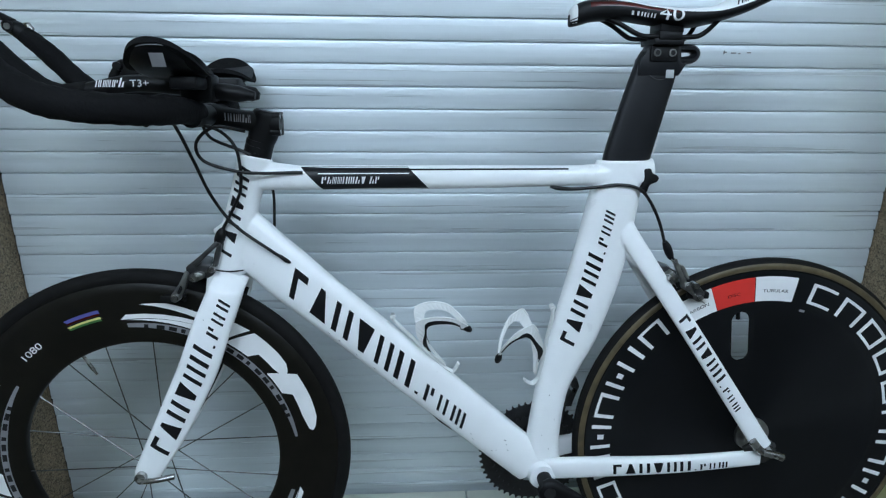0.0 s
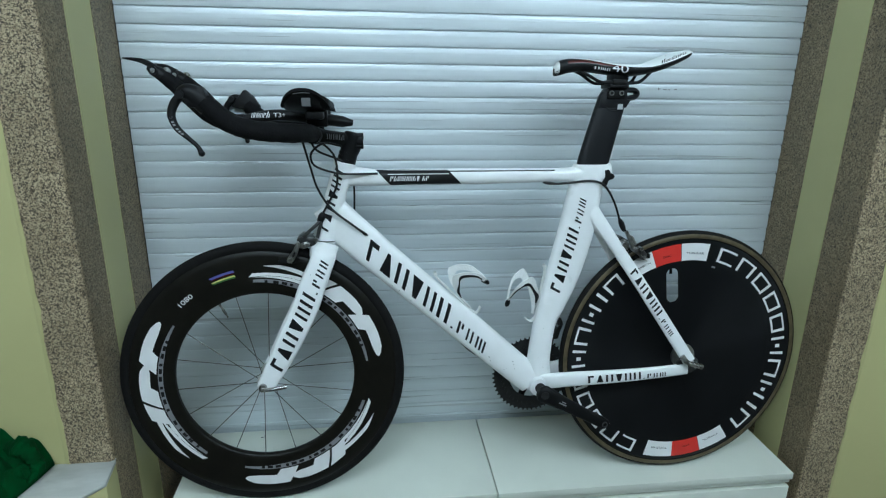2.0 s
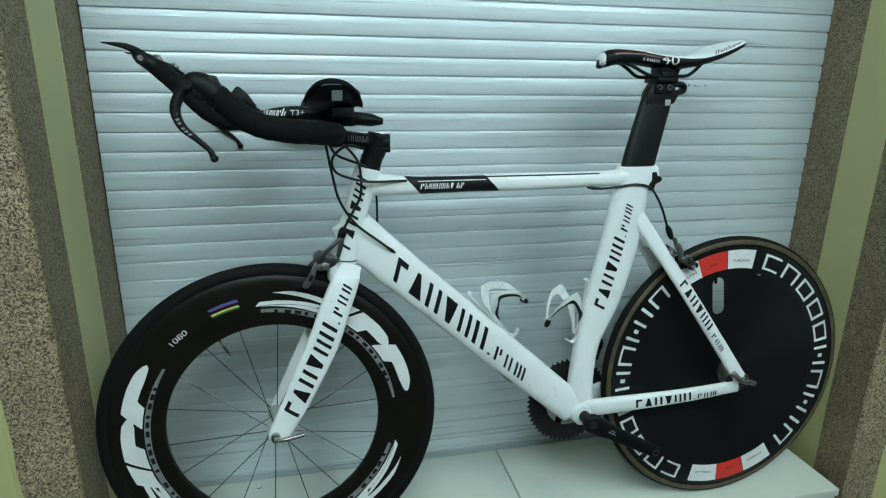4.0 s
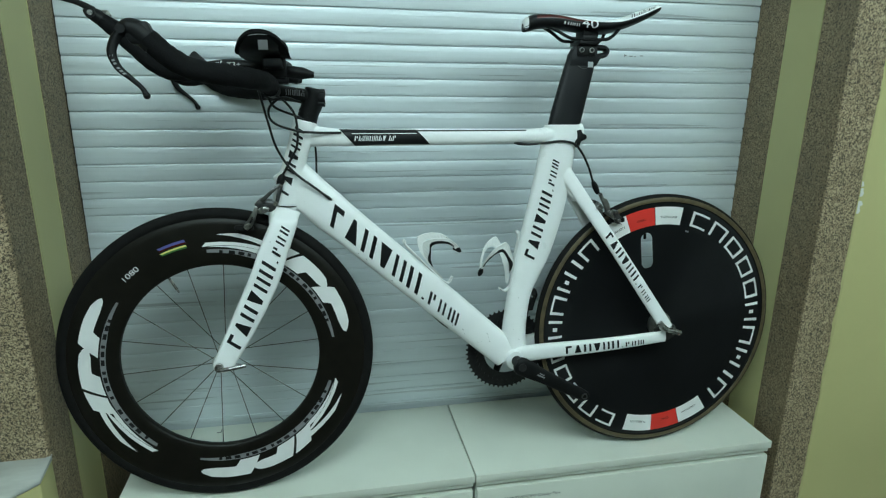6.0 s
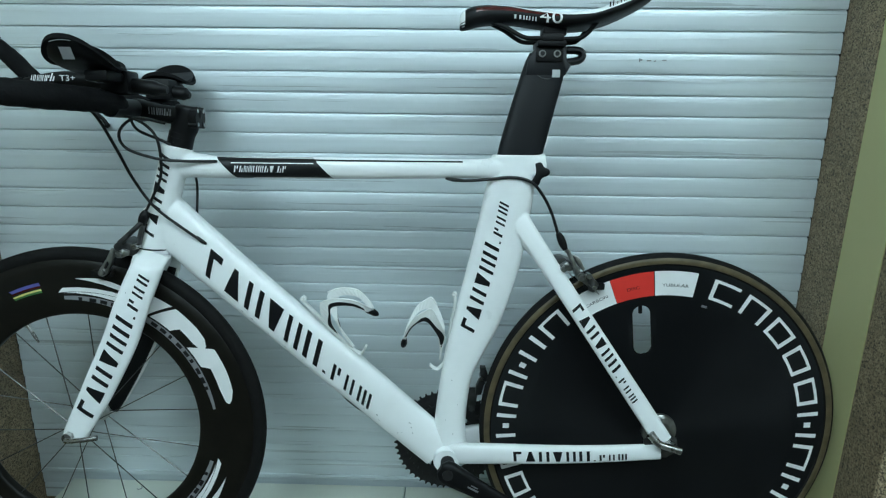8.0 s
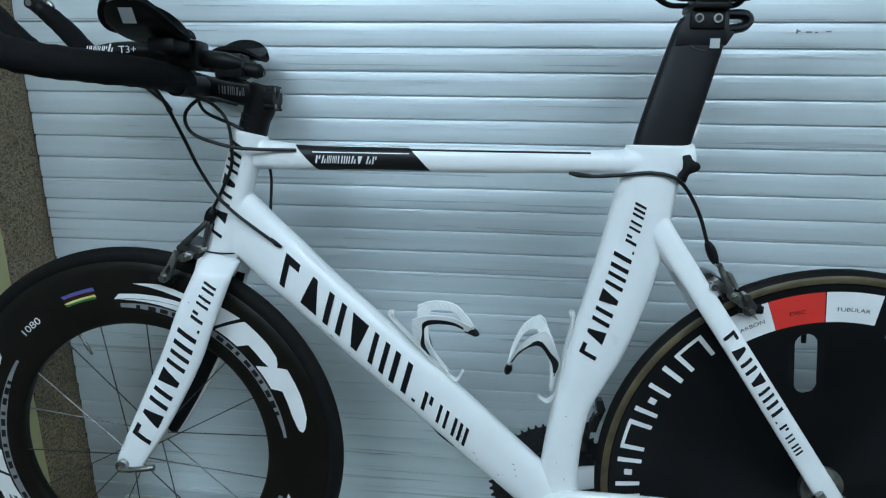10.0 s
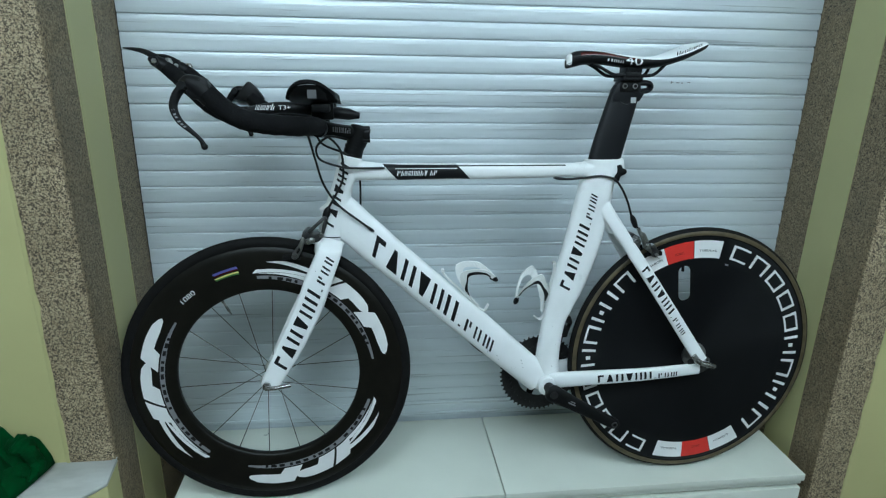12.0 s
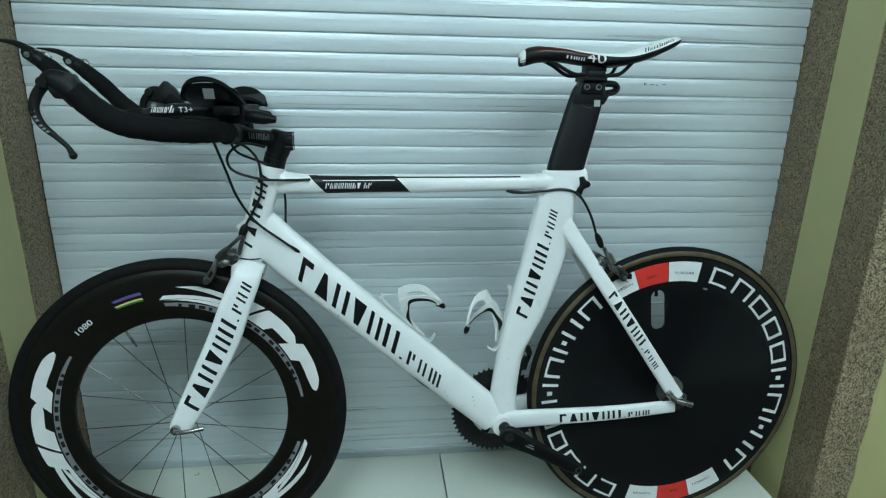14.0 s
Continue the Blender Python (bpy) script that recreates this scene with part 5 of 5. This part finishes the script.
cal = forged("brake_caliper", [(-0.189, 0.332), (-0.181, 0.332), (-0.1705, 0.310), (-0.160, 0.2925), (-0.152, 0.283), (-0.130, 0.2605), (-0.1325, 0.2575), (-0.155, 0.275), (-0.168, 0.283), (-0.1715, 0.297)], -0.035, -0.025, bike, ALLOY, "grey forged dual-pivot brake")
forged("arm", [(-0.172, 0.3195), (-0.162, 0.3165), (-0.151, 0.297), (-0.153, 0.292), (-0.163, 0.302)], -0.024, -0.008, cal, ALLOY)
forged("arm", [(-0.186, 0.312), (-0.168, 0.306), (-0.150, 0.290), (-0.144, 0.270), (-0.153, 0.266), (-0.160, 0.282), (-0.184, 0.298)], 0.020, 0.034, cal, ALLOY)
forged("lug", [(-0.196, 0.3000), (-0.183, 0.310), (-0.1695, 0.297), (-0.177, 0.2925)], -0.028, -0.012, cal, ALLOY)
forged("body", [(-0.205, 0.312), (-0.186, 0.314), (-0.168, 0.304), (-0.170, 0.290), (-0.200, 0.296)], -0.012, 0.022, cal)
forged("pad_holder", [(-0.1505, 0.288), (-0.1445, 0.291), (-0.1295, 0.2735), (-0.134, 0.264), (-0.138, 0.259), (-0.146, 0.262)], -0.038, -0.029, cal)
for x, z, r in ((-0.191, 0.300, 0.0048), (-0.1475, 0.288, 0.0046), (-0.160, 0.286, 0.0050), (-0.138, 0.268, 0.0036)):
    part("bolt", rod(bmesh.new(), (x, -0.026, z), (x, -0.0425, z), r, 14), STEEL, cal, "bright bolt")
part("pivot_bolt", rod(bmesh.new(), (-0.2400, 0.0, 0.330), (-0.1800, 0.0, 0.300), 0.0050, 10), GREY_METAL, cal)
bm = limb(bmesh.new(), dense([(-0.1860, 0.330, -0.024, 0.0042, 0.0042), (-0.1898, 0.337, -0.024, 0.0062, 0.0062), (-0.1952, 0.349, -0.024, 0.0066, 0.0066), (-0.2000, 0.358, -0.024, 0.0040, 0.0040)]), 2.0, 14)
part("barrel_adjuster", bm, PLASTIC, cal)
bm = rod(bmesh.new(), (-0.1865, -0.030, 0.3300), (-0.1865, -0.0385, 0.3300), 0.0034, 10)
part("bolt", bm, STEEL, cal, "bright bolt")
part("clamp_washer", rod(bmesh.new(), (-0.160, -0.0345, 0.286), (-0.160, -0.0385, 0.286), 0.0072, 16), ALLOY, cal)
part("spring", tube(bmesh.new(), [(-0.199, -0.010, 0.3040), (-0.190, -0.020, 0.2995), (-0.178, -0.021, 0.2900), (-0.168, -0.017, 0.2780)], 0.0011, 8), STEEL, cal, "thin bright return spring")
part("cable_end", rod(bmesh.new(), (-0.1480, -0.037, 0.2740), (-0.1290, -0.037, 0.2570), 0.0011, 8), STEEL, cal, "bare cable end")
part("brake_shoe", boxes(((-0.152, -0.030, 0.262), (-0.118, -0.0175, 0.273)), bevel=0.002), RUBBER, cal)

# ---- cables ----
def cable(pts, r=0.0024, name="cable", n=8):
    return part(name, tube(bmesh.new(), pts, r, n, 8), CABLE, bike, "thin black cable housing")


cable([(-0.912, -0.090, 0.546), (-0.885, -0.060, 0.540), (-0.866, -0.034, 0.526), (-0.851, -0.030, 0.500), (-0.850, -0.030, 0.450), (-0.866, -0.027, 0.415), (-0.8825, -0.026, 0.386)])
cable([(-0.915, -0.125, 0.558), (-0.912, -0.090, 0.538), (-0.902, -0.060, 0.488), (-0.890, -0.040, 0.440), (-0.862, -0.034, 0.395), (-0.815, -0.030, 0.356), (-0.793, -0.024, 0.338)])
cable([(-0.840, -0.024, 0.530), (-0.874, -0.050, 0.537), (-0.900, -0.052, 0.516), (-0.893, -0.048, 0.490), (-0.850, -0.038, 0.474), (-0.815, -0.030, 0.4705), (-0.785, -0.022, 0.4700), (-0.762, -0.0185, 0.4700)])
cable([(-0.905, -0.010, 0.545), (-0.890, -0.016, 0.520), (-0.852, -0.020, 0.504), (-0.836, -0.020, 0.496)])
cable([(-0.8160, 0.018, 0.455), (-0.8140, 0.022, 0.425), (-0.8150, 0.016, 0.378)], 0.0022)
cable([(-0.384, -0.0175, 0.4455), (-0.360, -0.0190, 0.4425), (-0.320, -0.0205, 0.4450), (-0.281, -0.0230, 0.4490), (-0.250, -0.0240, 0.4430), (-0.230, -0.022, 0.424), (-0.212, -0.022, 0.392), (-0.2000, -0.024, 0.357)], 0.0026)
part("grommet", tube(bmesh.new(), [(-0.388, -0.0165, 0.4460), (-0.375, -0.0185, 0.4440), (-0.355, -0.0190, 0.4425)], [0.0018, 0.0036, 0.0024], 10), CABLE, frame_ob)
part("grommet", tube(bmesh.new(), [(-0.802, -0.0235, 0.345), (-0.793, -0.0235, 0.3375), (-0.787, -0.0210, 0.3330)], [0.0026, 0.0036, 0.0018], 10), CABLE, frame_ob)

# ---- bottle cages ----
def resample(pts, n):
    P = [Vector(p) for p in smooth_path(pts, 6)]
    run = np.concatenate([[0.0], np.cumsum([(b - a).length for a, b in zip(P, P[1:])])])
    return [tuple(float(np.interp(t, run, [p[k] for p in P])) for k in range(3)) for t in np.linspace(0, run[-1], n)]


def shell(outer, inner, thick, sgn, out=0.0, n=26):
    """A thin curved band between two edges of (x, z, y), y counted outwards from the middle."""
    rows = [resample(e, n) for e in (outer, inner)]
    bm = bmesh.new()
    g = [[bm.verts.new((x, sgn * (y + out - d), z)) for x, z, y in row] for row in rows for d in (0.0, thick)]
    for a, b in ((0, 2), (3, 1), (1, 0), (2, 3)):
        for i in range(n - 1):
            bm.faces.new((g[a][i], g[a][i + 1], g[b][i + 1], g[b][i]))
    for i in (0, n - 1):
        bm.faces.new((g[0][i], g[2][i], g[3][i], g[1][i]))
    return bm


def cage(spine, foot, arm, inlay, tip):
    c = part("bottle_cage", tube(bmesh.new(), spine, [0.0035] + [0.0026] * (len(spine) - 1), 10, 6, 2.6), CAGE_WHITE, bike, "white plastic bottle cage with black trim")
    part("tab", rod(bmesh.new(), Vector(spine[0]) + Vector((0, -0.006, 0)), Vector(spine[0]) + Vector((0, 0.006, 0)), 0.0044, 12), CAGE_WHITE, c)
    for sgn in (-1, 1):
        part("arm", shell(*arm, 0.0022, sgn), CAGE_WHITE, c, "", False)
        part("stripe", shell(*inlay, 0.0014, sgn, 0.0009), BLACK_MARK, c, "black inlay", False)
        part("edge", tube(bmesh.new(), [(x, sgn * (y - 0.001), z) for x, z, y in arm[0][:6]], 0.0016, 8, 5), CAGE_WHITE, c)
    part("tip", tube(bmesh.new(), tip, [0.0036, 0.0058, 0.0052, 0.0030], 10, 5, 1.3), PLASTIC, c, "black rubber tip")
    part("lip", tube(bmesh.new(), foot, 0.0022, 8, 5, 3.5), CAGE_WHITE, c)
    return c


cage([(-0.633, 0, 0.2340), (-0.628, 0, 0.2240), (-0.592, 0, 0.1860), (-0.552, 0, 0.1450), (-0.536, 0, 0.1345)],
     [(-0.540, 0, 0.1365), (-0.5345, 0, 0.1345), (-0.5290, 0, 0.1400), (-0.5250, 0, 0.1490)],
     ([(-0.511, 0.216, 0.006), (-0.522, 0.227, 0.020), (-0.541, 0.2405, 0.034), (-0.5635, 0.244, 0.038), (-0.582, 0.242, 0.038), (-0.597, 0.236, 0.036), (-0.596, 0.213, 0.032), (-0.587, 0.194, 0.026), (-0.566, 0.163, 0.012), (-0.550, 0.146, 0.005)],
      [(-0.515, 0.2105, 0.006), (-0.524, 0.2175, 0.018), (-0.541, 0.2285, 0.032), (-0.561, 0.2315, 0.037), (-0.578, 0.228, 0.037), (-0.580, 0.214, 0.034), (-0.5795, 0.198, 0.028), (-0.573, 0.178, 0.018), (-0.546, 0.147, 0.005)]),
     ([(-0.526, 0.2245, 0.021), (-0.541, 0.235, 0.033), (-0.565, 0.239, 0.0378), (-0.582, 0.234, 0.0375), (-0.583, 0.217, 0.034), (-0.586, 0.198, 0.0275), (-0.580, 0.185, 0.0205), (-0.573, 0.178, 0.018)],
      [(-0.524, 0.219, 0.018), (-0.541, 0.230, 0.032), (-0.564, 0.2325, 0.037), (-0.5785, 0.228, 0.037), (-0.580, 0.214, 0.034), (-0.5795, 0.198, 0.028), (-0.576, 0.187, 0.022), (-0.572, 0.177, 0.0175)]),
     [(-0.522, -0.008, 0.2150), (-0.513, -0.003, 0.2120), (-0.508, 0.002, 0.2080), (-0.5045, 0.005, 0.2055)])
cage([(-0.370, 0, 0.2440), (-0.3692, 0, 0.2260), (-0.377, 0, 0.1855), (-0.3815, 0, 0.1500), (-0.387, 0, 0.1200), (-0.396, 0, 0.1085)],
     [(-0.393, 0, 0.1110), (-0.399, 0, 0.1072), (-0.406, 0, 0.1095), (-0.412, 0, 0.1145)],
     ([(-0.458, 0.163, 0.006), (-0.4505, 0.187, 0.020), (-0.436, 0.212, 0.034), (-0.4205, 0.2235, 0.038), (-0.4105, 0.2275, 0.038), (-0.4015, 0.216, 0.036), (-0.388, 0.186, 0.026), (-0.386, 0.1695, 0.018), (-0.3905, 0.147, 0.008), (-0.3920, 0.126, 0.005)],
      [(-0.4545, 0.163, 0.006), (-0.4465, 0.185, 0.020), (-0.433, 0.202, 0.034), (-0.4175, 0.2065, 0.038), (-0.410, 0.197, 0.034), (-0.400, 0.181, 0.026), (-0.395, 0.1485, 0.012), (-0.396, 0.126, 0.005)]),
     ([(-0.456, 0.170, 0.0105), (-0.4435, 0.194, 0.0245), (-0.4315, 0.208, 0.034), (-0.4165, 0.214, 0.038), (-0.401, 0.195, 0.033), (-0.3875, 0.175, 0.0205), (-0.392, 0.1505, 0.0105)],
      [(-0.453, 0.170, 0.0105), (-0.4465, 0.185, 0.0205), (-0.433, 0.202, 0.034), (-0.4175, 0.2065, 0.038), (-0.404, 0.188, 0.030), (-0.396, 0.170, 0.0205), (-0.3935, 0.150, 0.0105)]),
     [(-0.4560, -0.006, 0.1640), (-0.4575, -0.002, 0.1570), (-0.4590, 0.002, 0.1510), (-0.4600, 0.004, 0.1470)])

# ---- cranks and chainrings ----
BB = (-0.379, -0.054)
crank = part("crank_set", rod(bmesh.new(), (BB[0], -0.062, BB[1]), (BB[0], 0.062, BB[1]), 0.0125, 20), PLASTIC, bike, "black crank set")
for sgn, px, pz, yy in ((-1, -0.229, -0.1355, -0.080), (1, -0.529, 0.0275, 0.086)):
    st = []
    for t, h, w in ((-0.09, 0.010, 0.006), (-0.05, 0.0190, 0.009), (0.0, 0.0215, 0.0095), (0.12, 0.0200, 0.009), (0.35, 0.0165, 0.0075), (0.7, 0.0145, 0.007), (0.93, 0.0140, 0.007), (1.03, 0.0125, 0.0065), (1.08, 0.006, 0.004)):
        st.append((BB[0] + (px - BB[0]) * t, BB[1] + (pz - BB[1]) * t, sgn * 0.068 + (yy - sgn * 0.068) * t, h, w))
    arm = part("crank_arm", limb(bmesh.new(), st, 2.8, 18), PLASTIC, bike, "glossy black crank arm")
    part("bolt", rod(bmesh.new(), (BB[0], sgn * 0.0765, BB[1]), (BB[0], sgn * 0.0785, BB[1]), 0.0095, 18), CHAINRING, arm)
    part("pedal_hole", lathe(bmesh.new(), [(0.0045, yy + sgn * 0.0062), (0.0075, yy + sgn * 0.0062), (0.0075, yy + sgn * 0.0078), (0.0045, yy + sgn * 0.0078)], (px, pz), 18, True), GREY_METAL, arm)
    if sgn < 0:
        part("lettering", on_surface([[(-0.344, -0.0715), (-0.326, -0.0810), (-0.3275, -0.0840), (-0.3455, -0.0745)], [(-0.338, -0.0695), (-0.327, -0.0755), (-0.328, -0.0775), (-0.339, -0.0715)]], lambda l, s: Vector((l, -0.0805, s)), (1, 1)), GREY_MARK, arm)


def gear(r_tip, teeth, r_in, y0, y1, name):
    bm = bmesh.new()
    o, i_ = [], []
    for k in range(teeth):
        for f, r in ((0.0, r_tip - 0.0055), (0.30, r_tip - 0.0045), (0.45, r_tip), (0.60, r_tip), (0.75, r_tip - 0.0045)):
            a = 2 * math.pi * (k + f) / teeth
            o.append((BB[0] + r * math.cos(a), BB[1] + r * math.sin(a)))
            i_.append((BB[0] + r_in * math.cos(a), BB[1] + r_in * math.sin(a)))
    n = len(o)
    v = [[bm.verts.new((x, y, z)) for x, z in ring] for y in (y0, y1) for ring in (o, i_)]
    for k in range(n):
        j = (k + 1) % n
        bm.faces.new((v[0][k], v[0][j], v[1][j], v[1][k]))
        bm.faces.new((v[2][k], v[2][j], v[3][j], v[3][k]))
        bm.faces.new((v[0][k], v[0][j], v[2][j], v[2][k]))
        bm.faces.new((v[1][k], v[1][j], v[3][j], v[3][k]))
    return part(name, bm, CHAINRING, crank, "black toothed chainring", False)


gear(0.1010, 52, 0.066, 0.0445, 0.0475, "outer_chainring")
gear(0.0800, 39, 0.058, 0.0375, 0.0400, "inner_chainring")
for k in range(5):
    a = 2 * math.pi * k / 5 + 0.55
    p1 = Vector((BB[0] + 0.068 * math.cos(a), 0.046, BB[1] + 0.068 * math.sin(a)))
    part("spider_arm", tube(bmesh.new(), [(BB[0], 0.052, BB[1]), (BB[0] + 0.04 * math.cos(a), 0.050, BB[1] + 0.04 * math.sin(a)), p1], [0.015, 0.010, 0.008], 10, 4, 0.4), PLASTIC, crank)
